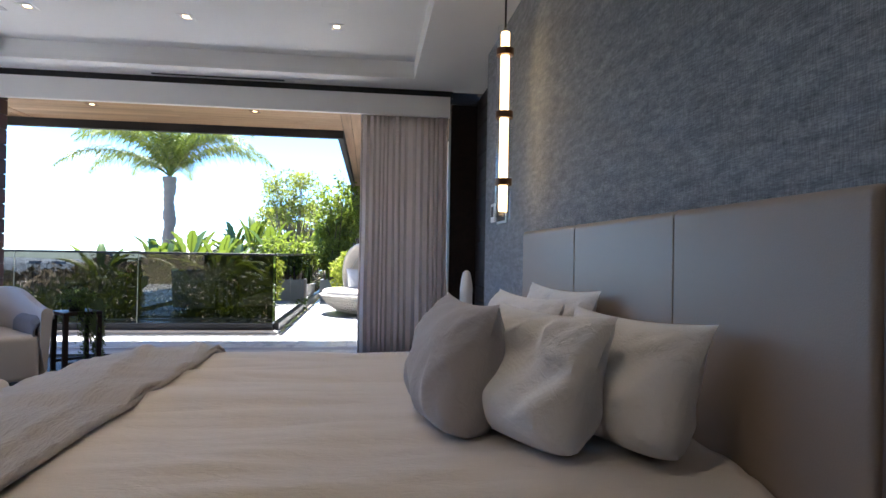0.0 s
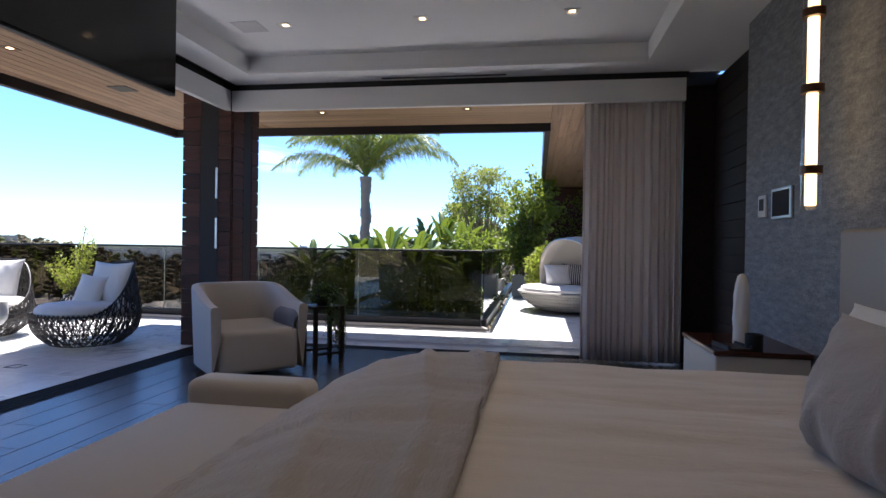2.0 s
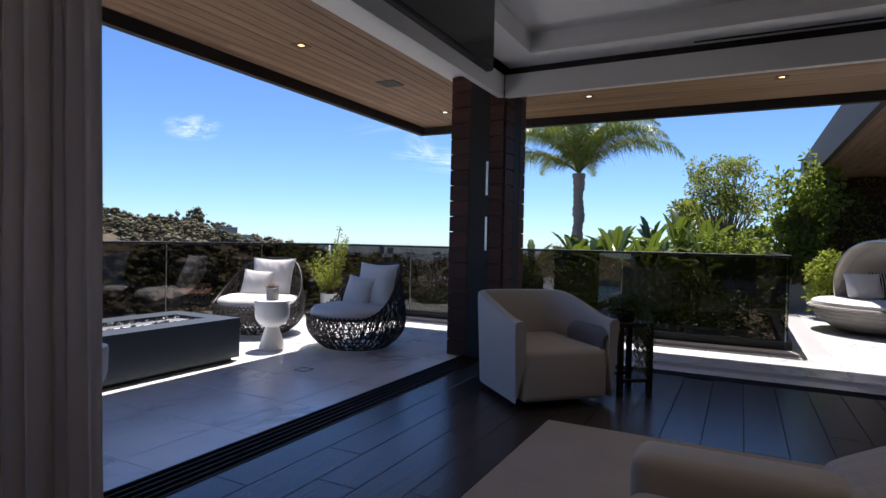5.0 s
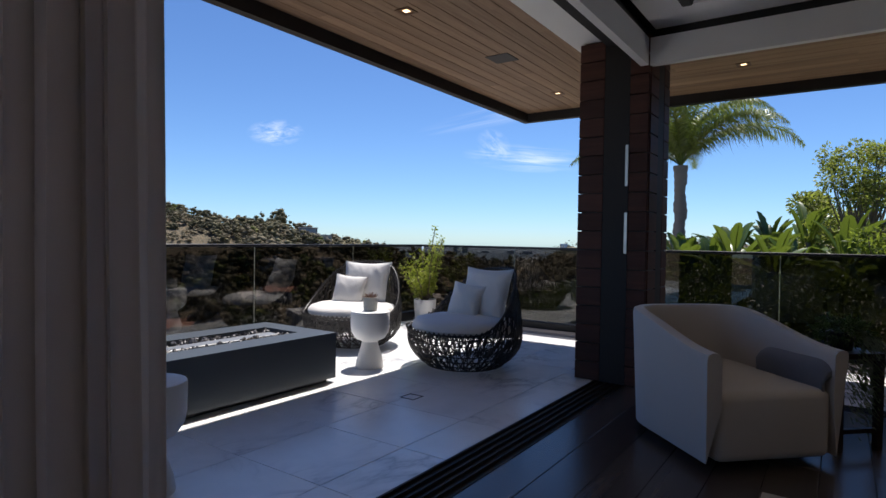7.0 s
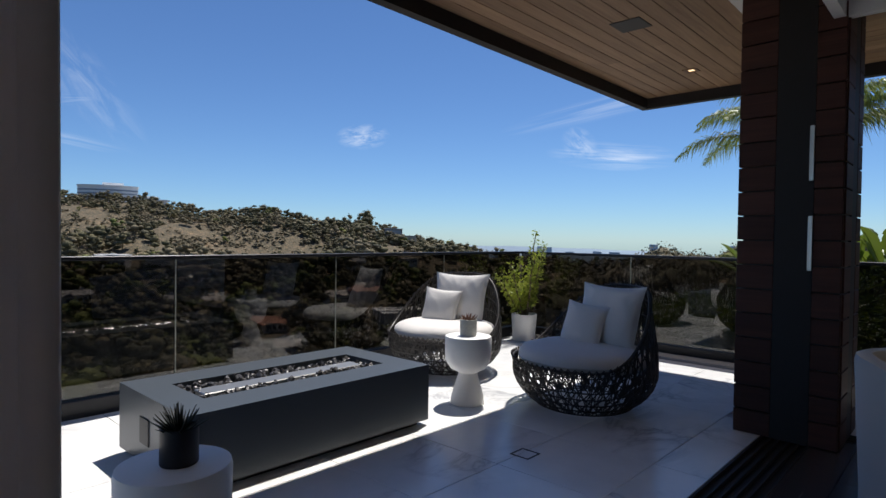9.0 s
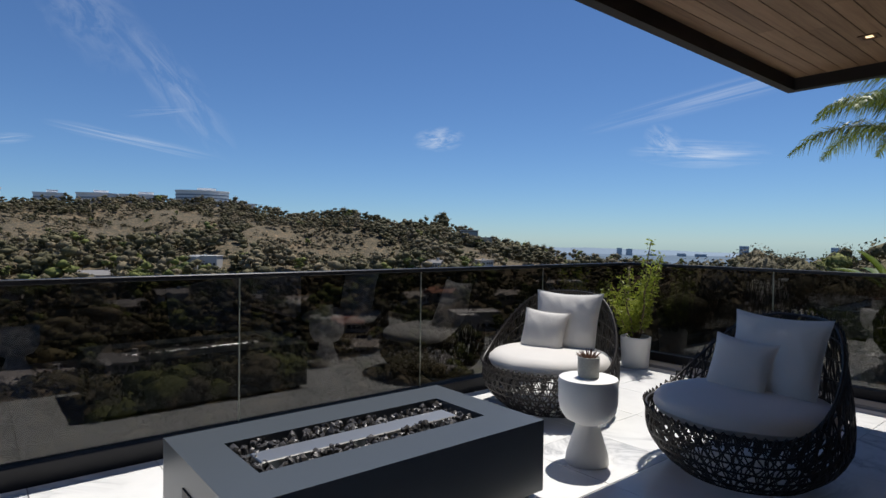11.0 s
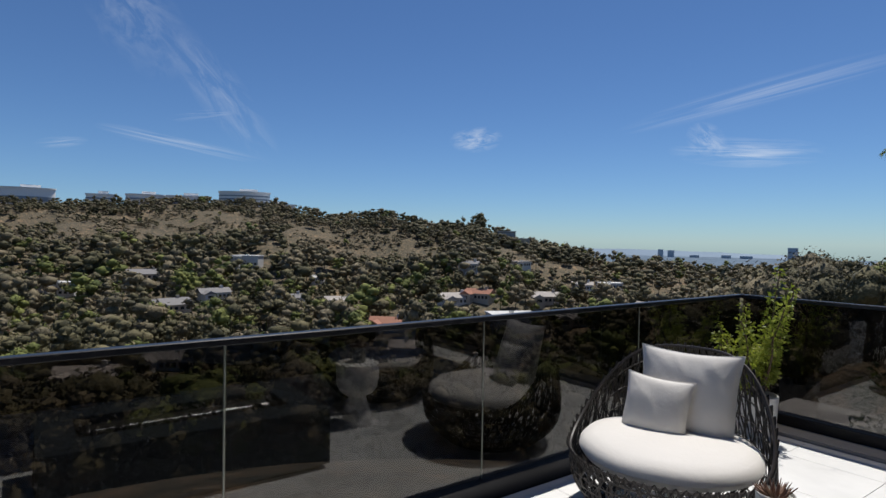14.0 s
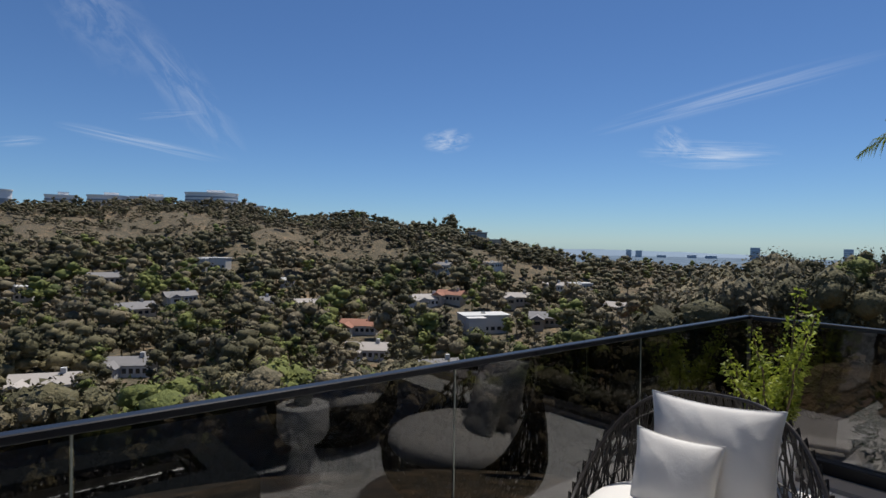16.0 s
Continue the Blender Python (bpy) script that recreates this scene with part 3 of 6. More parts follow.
def draped(x0, x1, y0, y1, top, hang0, hang1, foot, nx, ny, wob, seed, round_r=0.09, fold=0.0):
    """A soft cover over the bed: hangs over the sides and, if foot is given, over the foot end."""
    bm = bmesh.new()
    off = Vector((seed * 3.3, seed * 1.7, 0))
    prof = []
    for j in range(ny + 1):
        v = j / ny
        w = y1 - y0
        total = hang0 + w + hang1
        s = v * total
        if s < hang0:
            y, z, side = y0, top - round_r - (hang0 - s), -1
        elif s > hang0 + w:
            y, z, side = y1, top - round_r - (s - hang0 - w), 1
        else:
            y, z, side = y0 + (s - hang0), top, 0
            e = min(y - y0, y1 - y)
            if e < round_r * 3:
                z = top - round_r * (1 - e / (round_r * 3)) ** 2
        prof.append((y, z, side))
    rows = []
    for i in range(nx + 1):
        u = i / nx
        total = foot + (x1 - x0)
        s = u * total
        row = []
        for y, z, side in prof:
            if s < foot:
                x, dz = x0, -(foot - s) - 0.15
            else:
                x = x0 + (s - foot)
                e = (x - x0)
                dz = -0.15 * (1 - e / 0.5) ** 2 if foot and e < 0.5 else 0.0
            p = Vector((x, y, z + dz if side == 0 else min(z, z + dz)))
            q = Vector((s * 1.0, y * 2.2, z)) + off
            h = wob * (noise.noise(q * 1.6) + 0.8 * noise.noise(Vector((s * 1.2 + 2, y * 7 + noise.noise(q) * 0.8, z * 2)) + off) + 0.4 * noise.noise(Vector((s * 4, y * 19, z * 6)) + off))
            if fold:
                wander = x + 0.10 * noise.noise(Vector((y * 0.9, 3, 0))) + 0.12 * (y - y0)
                h += fold * max(0.0, math.sin(wander * 24 + 2.5 * noise.noise(Vector((x * 2, y * 1.1, 8))))) ** 4 * (0.5 + noise.noise(Vector((x * 3, y * 0.8, 5))))
            if side:
                p.y += side * abs(h) * 0.8
            elif s < foot:
                p.x -= abs(h) * 0.8
            else:
                p.z += h
            p.z = max(p.z, 0.08)
            row.append(bm.verts.new(p))
        rows.append(row)
    for a, b in zip(rows, rows[1:]):
        for k in range(ny):
            bm.faces.new((a[k], a[k + 1], b[k + 1], b[k]))
    return bm


def thick(ob, t):
    m = ob.modifiers.new("thickness", "SOLIDIFY")
    m.thickness, m.offset = t, 1.0
    return ob


duvet = thick(part("duvet", draped(BX0, BX1, BY0, BY1, 0.59, 0.30, 0.30, 0.30, 110, 170, 0.017, 1), M_LINEN, bed, "rumpled cream linen duvet"), 0.02)
throw = tagged(thick(part("throw_blanket", draped(BX0 - 0.045, 0.44, BY0 - 0.03, BY1 + 0.03, 0.622, 0.34, 0.34, 0.30, 90, 170, 0.017, 1, 0.09, 0.022), M_THROW), 0.016), "beige woven throw folded across the foot of the bed", "blanket")
fold = bmesh.new()
pts = []
for k in range(70):
    y = BY0 + 0.01 + (BY1 - BY0 - 0.02) * k / 69
    e = min(y - BY0, BY1 - y)
    drop = 0.09 * (1 - e / 0.27) ** 2 if e < 0.27 else 0
    pts.append((0.437 + 0.004 * noise.noise(Vector((y * 1.6, 2, 0))) , y, 0.622 - drop + 0.012 * noise.noise(Vector((0.4, y * 2.4, 9)))))
tube(fold, pts, 0.012, 10)
part("hem", fold, M_THROW, throw, "rolled hem of the throw")

pillow("cushion", "plump taupe cushion standing on the duvet", (1.42, 1.90, 0.775), 98, 12, 0.50, 0.40, 0.24, M_TAUPE, 2, crease=0.026)
pillow("bed_pillow", "white cotton pillow leaning on the pillows behind", (1.595, 1.73, 0.775), 112, 20, 0.52, 0.385, 0.22, M_PILLOW, 3, crease=0.036)
pillow("bed_pillow", "white cotton pillow leaning on the headboard", (1.825, 1.66, 0.775), 108, 17, 0.52, 0.36, 0.20, M_PILLOW, 4, crease=0.036)
pillow("bed_pillow", "white cotton pillow leaning on the headboard", (1.90, 2.52, 0.775), 96, 17, 0.66, 0.42, 0.18, M_PILLOW, 5, crease=0.026)
pillow("bed_pillow", "white cotton pillow leaning on the pillow behind", (1.72, 2.42, 0.765), 100, 22, 0.60, 0.40, 0.18, M_PILLOW, 6, crease=0.026)

# ---- bench at the foot of the bed ----
M_BENCH = plain("greige_velvet", (0.43, 0.395, 0.36), 0.85, vary=0.06, fine=200, bump=0.1, sheen=0.5)
bench = thing("bench", "greige upholstered chaise bench at the foot of the bed", "bench", (-0.595, 2.0, 0))
part("frame", boxed(-0.26, -0.85, 0.06, 0.275, 0.85, 0.30, 0.03, 3), M_BENCH, bench)
part("seat", boxed(-0.265, -0.84, 0.30, 0.275, 0.655, 0.47, 0.055, 4), M_BENCH, bench, "thick seat cushion")
part("arm", boxed(-0.265, 0.66, 0.28, 0.275, 0.85, 0.55, 0.045, 4), M_BENCH, bench, "low padded arm")
for x in (-0.22, 0.22):
    for y in (-0.75, 0.75):
        part("leg", boxed(x - 0.025, y - 0.025, 0, x + 0.025, y + 0.025, 0.07), M_BLACK, bench)

# ---- rug ----
M_RUG = cloth("oatmeal_woven_rug", (0.40, 0.36, 0.31), 120, 14, 0.1, 0.25, 0.9)
rugb = boxed(-1.66, 0.4, 0.002, 2.0, 4.55, 0.014)
tagged(part("rug", rugb, M_RUG, None, "", False), "oatmeal looped wool rug under bed and bench", "rug")

# ---- swivel armchair ----
M_CHAIR = plain("warm_grey_upholstery", (0.45, 0.425, 0.405), 0.9, vary=0.06, fine=260, bump=0.15, sheen=0.3)
arm = thing("armchair", "warm grey barrel-back swivel armchair", "armchair", (-1.965, 5.215, 0), 45)


def barrel(hw, front, back, wall, z0, top_front, top_back):
    """A wraparound back, open to the front (-y) and lower at the arms."""
    line = [(hw, front + (0.10 - front) * k / 8) for k in range(9)]
    line += [(hw * math.cos(a) ** 0.6 if math.cos(a) > 0 else 0.0, 0.10 + (back - 0.10) * math.sin(a) ** 0.75) for a in [math.pi / 2 * k / 14 for k in range(1, 14)]]
    line += [(0.0, back)]
    line += [(-x, y) for x, y in reversed(line[:-1])]
    bm = bmesh.new()
    rings = []
    n = len(line)
    for k, (x, y) in enumerate(line):
        d = Vector(line[min(k + 1, n - 1)]) - Vector(line[max(k - 1, 0)])
        nrm = Vector((-d.y, d.x)).normalized()
        rise = smooth01(front, back * 0.75, y)
        top = top_front + (top_back - top_front) * rise
        o, i = Vector((x, y)), Vector((x, y)) + nrm * wall
        sec = [(o * 0.93, z0), (o * 0.995, top - 0.035), (o + nrm * 0.008, top - 0.010), (o + nrm * 0.03, top), (i - nrm * 0.02, top - 0.004), (i - nrm * 0.002, top - 0.03), (i, 0.34)]
        rings.append([bm.verts.new((p.x, p.y, z)) for p, z in sec])
    for a, b in zip(rings, rings[1:]):
        for k in range(len(a) - 1):
            bm.faces.new((a[k], a[k + 1], b[k + 1], b[k]))
        bm.faces.new((a[-1], a[0], b[0], b[-1]))
    bm.faces.new(rings[0])
    bm.faces.new(rings[-1][::-1])
    return bm


part("shell", barrel(0.405, -0.48, 0.46, 0.085, 0.055, 0.615, 0.755), M_CHAIR, arm, "wraparound upholstered back")
part("seat", boxed(-0.33, -0.465, 0.055, 0.33, 0.36, 0.41, 0.045, 4), M_CHAIR, arm, "tight seat cushion")
part("swivel_base", lathe([(0.22, 0.0), (0.22, 0.02), (0.16, 0.05)], 30), M_BLACK, arm, "black swivel plate")
th = thick(part("folded_throw", draped(0.29, 0.42, -0.45, 0.03, 0.672, 0.03, 0.03, 0.20, 14, 24, 0.006, 9, 0.03), cloth("slate_blue_knit", (0.15, 0.16, 0.19), 200, 30, 0.2, 0.1, 0.5)), 0.012)
th.parent = None
th.matrix_basis = arm.matrix_basis
tagged(th, "slate blue knitted throw folded over the armchair arm", "blanket")

# ---- side table with trailing plant ----
tab = thing("drinks_table", "dark wood drinks table beside the armchair", "side table", (-1.38, 5.62, 0), 45)
M_TAB = plank_wood("dark_walnut", (0.012, 0.008, 0.006), (0.04, 0.024, 0.017), 0.4, "Z", 0.2)
part("tabletop", boxed(-0.15, -0.15, 0.52, 0.15, 0.15, 0.55, 0.004), M_TAB, tab, "", False)
for x in (-0.13, 0.13):
    for y in (-0.13, 0.13):
        part("leg", boxed(x - 0.018, y - 0.018, 0, x + 0.018, y + 0.018, 0.52), M_TAB, tab, "", False)
part("stretcher", boxed(-0.112, -0.14, 0.10, 0.112, -0.12, 0.125), M_TAB, tab, "", False)
part("stretcher", boxed(-0.112, 0.12, 0.10, 0.112, 0.14, 0.125), M_TAB, tab, "", False)

# ---- curtains ----
M_CURT = cloth("oat_linen_drape", (0.84, 0.79, 0.76), 300, 12, 0.2, 0.08, 0.25)
ct = M_CURT.node_tree
cl, cm = ct.nodes.new("ShaderNodeBsdfTranslucent"), ct.nodes.new("ShaderNodeMixShader")
cl.inputs["Color"].default_value, cm.inputs[0].default_value = (0.72, 0.64, 0.60, 1), 0.36
ct.links.new(ct.nodes["Principled BSDF"].outputs[0], cm.inputs[1])
ct.links.new(cl.outputs[0], cm.inputs[2])
ct.links.new(cm.outputs[0], ct.nodes["Material Output"].inputs["Surface"])


def curtain(name, label, axis, fixed, a0, a1, z0, z1, pleats, depth, seed):
    """Pleated drape that hangs in deep folds."""
    bm = bmesh.new()
    rng = random.Random(seed)
    n = pleats * 10
    ph = [rng.uniform(-0.5, 0.5) for _ in range(pleats + 2)]
    wide = [rng.uniform(0.55, 1.6) for _ in range(pleats)]
    cuts = [sum(wide[:m]) / sum(wide) for m in range(pleats + 1)]
    cols = []
    for i in range(n + 1):
        u = i / n
        k = u * pleats
        j = int(k)
        lo, hi = cuts[min(j, pleats - 1)], cuts[min(j, pleats - 1) + 1]
        u = lo + (hi - lo) * (k - min(j, pleats - 1))
        phase = (ph[j] * (1 - (k - j)) + ph[min(j + 1, pleats)] * (k - j)) * 0.7
        col = []
        for m in range(15):
            v = m / 14
            z = z0 + (z1 - z0) * v
            amp = depth * (0.55 + 0.45 * (1 - v)) * (0.8 + 0.3 * math.sin(j * 2.1))
            d = amp * math.sin(2 * math.pi * k + phase * (1.4 - v)) + 0.01 * noise.noise(Vector((u * 9, z * 1.2, seed)))
            s = a0 + (a1 - a0) * u + (0.0 if axis == "Y" else 0.02) * u * (1 - v) ** 1.5 + 0.006 * math.sin(4 * math.pi * k) + 0.012 * noise.noise(Vector((u * 6, z * 0.9, seed + 4))) * (1 - v)
            col.append(bm.verts.new((fixed + d + 0.075 * u * (1 - v) ** 1.5, s, z) if axis == "Y" else (s, fixed + d, z)))
        cols.append(col)
    for a, b in zip(cols, cols[1:]):
        for m in range(14):
            bm.faces.new((a[m], a[m + 1], b[m + 1], b[m]))
    ob = thick(part(name, bm, M_CURT), 0.004)
    return tagged(ob, label, "curtain")


curtain("curtain", "oat linen drape gathered at the rear opening", "X", 6.33, 1.05, 1.97, 0.015, 2.62, 15, 0.052, 2)
curtain("curtain", "oat linen drape gathered at the side opening", "Y", -2.72, 1.30, 2.285, 0.015, 2.62, 13, 0.055, 5)

# ---- television ----
tv = thing("television", "wide black television on a ceiling bracket", "television", (-1.93, 3.28, 2.55))
part("casing", boxed(-0.035, -0.85, -0.40, 0.012, 0.85, 0.44, 0.006), M_BLACK, tv, "slim black casing", False)
part("screen", boxed(0.011, -0.84, -0.385, 0.016, 0.84, 0.43), plain("screen_glass", (0.006, 0.006, 0.007), 0.08, vary=0.1, bump=0.0), tv, "glossy dark screen", False)
part("bracket", boxed(-0.06, -0.05, -0.05, -0.03, 0.05, 0.46), M_TRIM, tv, "white ceiling bracket", False)

# ---- pendant ----
M_BRONZE = plain("antique_bronze", (0.16, 0.085, 0.05), 0.38, 0.9, vary=0.15, bump=0.1)
pen = thing("pendant_lamp", "slim glass tube pendant with bronze bands", "lamp", (1.94, 3.55, 0))
part("tube", lathe([(0.045, 1.33), (0.046, 1.335), (0.046, 2.46), (0.045, 2.465)], 24), M_CLEAR, pen, "clear glass sleeve")
part("lamp_core", lathe([(0.025, 1.36), (0.026, 1.37), (0.026, 2.42), (0.025, 2.43)], 20), glow("warm_diffuser", (1.0, 0.66, 0.30), 0.95), pen, "glowing warm diffuser")
for z in (1.535, 1.935, 2.31):
    part("band", lathe([(0.047, z - 0.02), (0.052, z - 0.02), (0.052, z + 0.02), (0.047, z + 0.02)], 28), M_BRONZE, pen, "bronze band")
part("cord", rod(bmesh.new(), (0, 0, 2.46), (0, 0, 2.82), 0.006), M_BLACK, pen, "black suspension cord")
part("canopy", lathe([(0.06, 2.80), (0.06, 2.82)], 24), M_BRONZE, pen, "bronze ceiling rose")

# ---- nightstand ----
ns = thing("nightstand", "cream nightstand with a dark mahogany top beside the bed", "nightstand", (1.86, 4.28, 0))
part("body", boxed(-0.24, -0.36, 0.06, 0.26, 0.36, 0.53, 0.006), plain("cream_lacquer", (0.60, 0.56, 0.50), 0.4, vary=0.04), ns, "", False)
part("top", boxed(-0.25, -0.37, 0.53, 0.27, 0.37, 0.56, 0.004), plank_wood("mahogany_top", (0.045, 0.016, 0.010), (0.10, 0.036, 0.022), 0.22, "Y", 0.1), ns, "dark mahogany top", False)
part("plinth", boxed(-0.20, -0.32, 0, 0.24, 0.32, 0.06), M_BLACK, ns, "", False)

# ---- ceiling fittings ----
M_LAMP = glow("downlight_lens", (1.0, 0.72, 0.40), 1.6)


def downlight(at, lit, label, power=0.0):
    d = thing("downlight", label, "downlight", at, group="recessed downlights")
    rim = boxed(-0.062, -0.062, -0.006, 0.062, -0.040, 0.004)
    box(rim, -0.062, 0.040, -0.006, 0.062, 0.062, 0.004)
    box(rim, -0.062, -0.040, -0.006, -0.040, 0.040, 0.004)
    box(rim, 0.040, -0.040, -0.006, 0.062, 0.040, 0.004)
    part("trim_ring", rim, M_TRIM if at[2] > 2.9 else M_BRONZE, d, "square trim", False)
    part("lens", boxed(-0.022, -0.022, -0.003, 0.022, 0.022, 0.003), M_LAMP if lit else M_STEEL, d, "small square lens", False)
    if power:
        lamp = new("spot_lamp", bpy.data.lights.new("spot_lamp", "SPOT"))
        lamp.data.energy, lamp.data.color, lamp.data.spot_size, lamp.data.spot_blend, lamp.data.shadow_soft_size = power, (1.0, 0.82, 0.62), radians(120), 0.8, 0.03
        lamp.matrix_world = look((at[0], at[1], at[2] - 0.02), (at[0], at[1], 0))
    return d


# row y 5.10 is in view; the two unseen rows are added to brighten the bed
for y, watts in ((5.10, 3.4), (3.03, 3.0), (0.97, 3.0)):
    for x in (-1.556, -0.36, 0.85):
        downlight((x, y, 3.0), True, "square white ceiling downlight, lit warm, one of seen and added rows", watts)
for x, y in ((-4.06, 4.88), (-4.08, 7.67), (-4.06, 2.1), (-4.06, -0.7), (-2.18, 7.57), (-0.28, 7.54)):
    downlight((x, y, 2.83), True, "small square downlight set in the timber soffit")
for y in (9.6, 11.6, 13.6, 15.4):
    downlight((1.5, y, 2.83), False, "small square downlight set in the timber soffit")


def speaker(at, material, label, size=0.11):
    s = thing("ceiling_speaker", label, "speaker", at)
    part("grille", boxed(-size, -size, -0.006, size, size, 0.004, 0.002), material, s, "", False)


speaker((-4.00, 6.22, 2.83), M_BLACK, "square black speaker grille in the timber soffit", 0.115)
speaker((-1.88, 5.09, 3.0), plain("white_grille", (0.62, 0.61, 0.6), 0.7, fine=500, bump=0.4), "square white speaker grille in the ceiling", 0.12)
speaker((0.86, 4.62, 3.0), M_TRIM, "square white access grille in the ceiling", 0.10)

# wall controls beside the bed
ctl = thing("wall_thermostat", "small white thermostat on the grasscloth wall", "thermostat", (WALL_X, 4.70, 1.435))
part("plate", boxed(-0.016, -0.065, -0.075, 0, 0.065, 0.075, 0.004), M_TRIM, ctl, "", False)
part("display", boxed(-0.018, -0.04, -0.03, -0.015, 0.04, 0.05), plain("grey_display", (0.12, 0.13, 0.14), 0.2), ctl, "grey display", False)
ctl = thing("wall_panel", "wall control panel with a dark screen and silver frame", "control panel", (WALL_X, 4.38, 1.435))
part("plate", boxed(-0.018, -0.15, -0.10, 0, 0.15, 0.10, 0.004), M_STEEL, ctl, "silver frame", False)
part("display", boxed(-0.021, -0.125, -0.08, -0.017, 0.125, 0.08), plain("dark_display", (0.02, 0.022, 0.026), 0.12), ctl, "dark screen", False)

# carved white object on the nightstand
vase = lathe([(0.04, 0.56), (0.046, 0.58), (0.043, 0.66), (0.046, 0.72), (0.043, 0.80), (0.044, 0.86), (0.036, 0.93), (0.026, 0.975), (0.008, 0.99)], 24)
for v in vase.verts:
    v.co += Vector((1, 1, 0.3)) * 0.012 * noise.noise(v.co * 30)
    v.co += Vector((1.83, 4.16, 0))
tagged(part("sculpture", vase, M_PED), "white rough carved sculpture on the nightstand", "sculpture")

jar = thing("candle_jar", "small black candle jar on the nightstand", "candle", (1.85, 4.00, 0.56))
part("glass", lathe([(0.045, 0), (0.048, 0.004), (0.048, 0.09), (0.044, 0.092), (0.042, 0.07)], 28), M_BLACK, jar, "black glass jar")
part("wax", lathe([(0.005, 0.062), (0.041, 0.062), (0.041, 0.066)], 24), M_PED, jar, "white wax")
part("wick", rod(bmesh.new(), (0, 0, 0.064), (0.002, 0, 0.078), 0.0015, 0.001, 6), M_BLACK, jar, "black wick")
tray = thing("tray", "low dark wooden tray on the nightstand", "tray", (1.74, 4.03, 0.56), 10)
part("base", boxed(-0.07, -0.10, 0, 0.07, 0.10, 0.012, 0.003), M_TAB, tray, "", False)
for x in (-0.067, 0.067):
    part("rim", boxed(x - 0.004, -0.10, 0.010, x + 0.004, 0.10, 0.028, 0.002), M_TAB, tray, "", False)

# drain frame in the terrace paving
drain = thing("floor_drain", "square tile-in drain with a dark frame in the paving", "drain", (-3.937, 4.854, 0))
db = bmesh.new()
for s in (-1, 1):
    box(db, -0.062, s * 0.058 - 0.004, -0.008, 0.062, s * 0.058 + 0.004, 0.003)
    box(db, s * 0.058 - 0.004, -0.054, -0.008, s * 0.058 + 0.004, 0.054, 0.003)
part("frame", db, M_BLACK, drain, "", False)

# ---- plants ----
M_LEAF_Y = leaf_mat("yellow_green_leaf", (0.14, 0.18, 0.025), (0.42, 0.44, 0.07))
M_LEAF_G = leaf_mat("fresh_green_leaf", (0.075, 0.11, 0.022), (0.24, 0.29, 0.055))
M_LEAF_O = leaf_mat("olive_leaf", (0.12, 0.135, 0.035), (0.38, 0.38, 0.10))
M_LEAF_D = leaf_mat("dark_green_leaf", (0.016, 0.034, 0.010), (0.05, 0.09, 0.020), 0.2)
M_BANANA = leaf_mat("banana_leaf", (0.026, 0.055, 0.012), (0.085, 0.145, 0.030), 0.25, 0.35)
M_FROND = leaf_mat("palm_frond", (0.045, 0.075, 0.016), (0.20, 0.24, 0.05), 0.3, 0.4)
M_BARK = plain("grey_brown_bark", (0.25, 0.205, 0.165), 0.9, vary=0.35, coarse=6, fine=40, bump=0.8, dist=0.02)
M_STALK = plain("brown_stem", (0.11, 0.075, 0.045), 0.8, vary=0.3, bump=0.4)
M_POTW = plain("white_glazed_pot", (0.76, 0.75, 0.73), 0.4, vary=0.04)
M_PLANTER = plain("grey_planter", (0.26, 0.27, 0.28), 0.6, vary=0.1, bump=0.15)
M_SOIL = plain("potting_soil", (0.03, 0.022, 0.016), 0.95, vary=0.4, bump=0.8)


def mesh_from(name, verts, faces, material, parent=None, label="", smooth=False):
    me = bpy.data.meshes.new(name)
    me.from_pydata([tuple(v) for v in verts], [], faces)
    me.materials.append(material)
    if smooth:
        for p in me.polygons:
            p.use_smooth = True
    ob = new(name, me)
    if parent:
        ob.parent = parent
    return tagged(ob, label)


def leaf_cloud(rng, blobs, count, size, ratio=0.5, shell=0.55):
    """Many small bent leaves in uneven clumps: two triangles each."""
    verts, faces = [], []
    weights = [r * r for *_, r in blobs]
    for _ in range(count):
        x, y, z, r = rng.choices(blobs, weights)[0]
        d = Vector((rng.gauss(0, 1), rng.gauss(0, 1), rng.gauss(0, 1))).normalized()
        p = Vector((x, y, z)) + Vector((d.x, d.y, d.z * 0.85)) * r * (shell + (1 - shell) * rng.random() ** 0.5) * rng.uniform(0.8, 1.12)
        a = (d + Vector((rng.gauss(0, 0.7), rng.gauss(0, 0.7), rng.gauss(-0.2, 0.6)))).normalized()
        b = a.orthogonal().normalized()
        b.rotate(Matrix.Rotation(rng.uniform(0, 6.28), 3, a))
        s = size * rng.uniform(0.6, 1.3)
        n0 = len(verts)
        c = a.cross(b) * s * 0.18
        verts += [p, p + a * s * 0.5 + b * s * ratio * 0.5 + c, p + a * s, p + a * s * 0.5 - b * s * ratio * 0.5 + c]
        faces += [(n0, n0 + 1, n0 + 2), (n0, n0 + 2, n0 + 3)]
    return verts, faces


def shrub(name, label, category, at, blobs, count, size, material, stems, seed, pot=None, group=""):
    rng = random.Random(seed)
    t = thing(name, label, category, at, group=group)
    if stems:
        bm = bmesh.new()
        for (x0, y0, z0), (x1, y1, z1), r in stems:
            pts = [Vector((x0, y0, z0)).lerp(Vector((x1, y1, z1)), k / 6) + Vector((rng.gauss(0, 1), rng.gauss(0, 1), 0)) * r * 0.8 * (k > 0) for k in range(7)]
            tube(bm, pts, r, 6, 0.35)
        part("trunk", bm, M_STALK, t, "branching stems")
    v, f = leaf_cloud(rng, blobs, count, size)
    mesh_from("crown", v, f, material, t, "small leaves in uneven clumps")
    return t


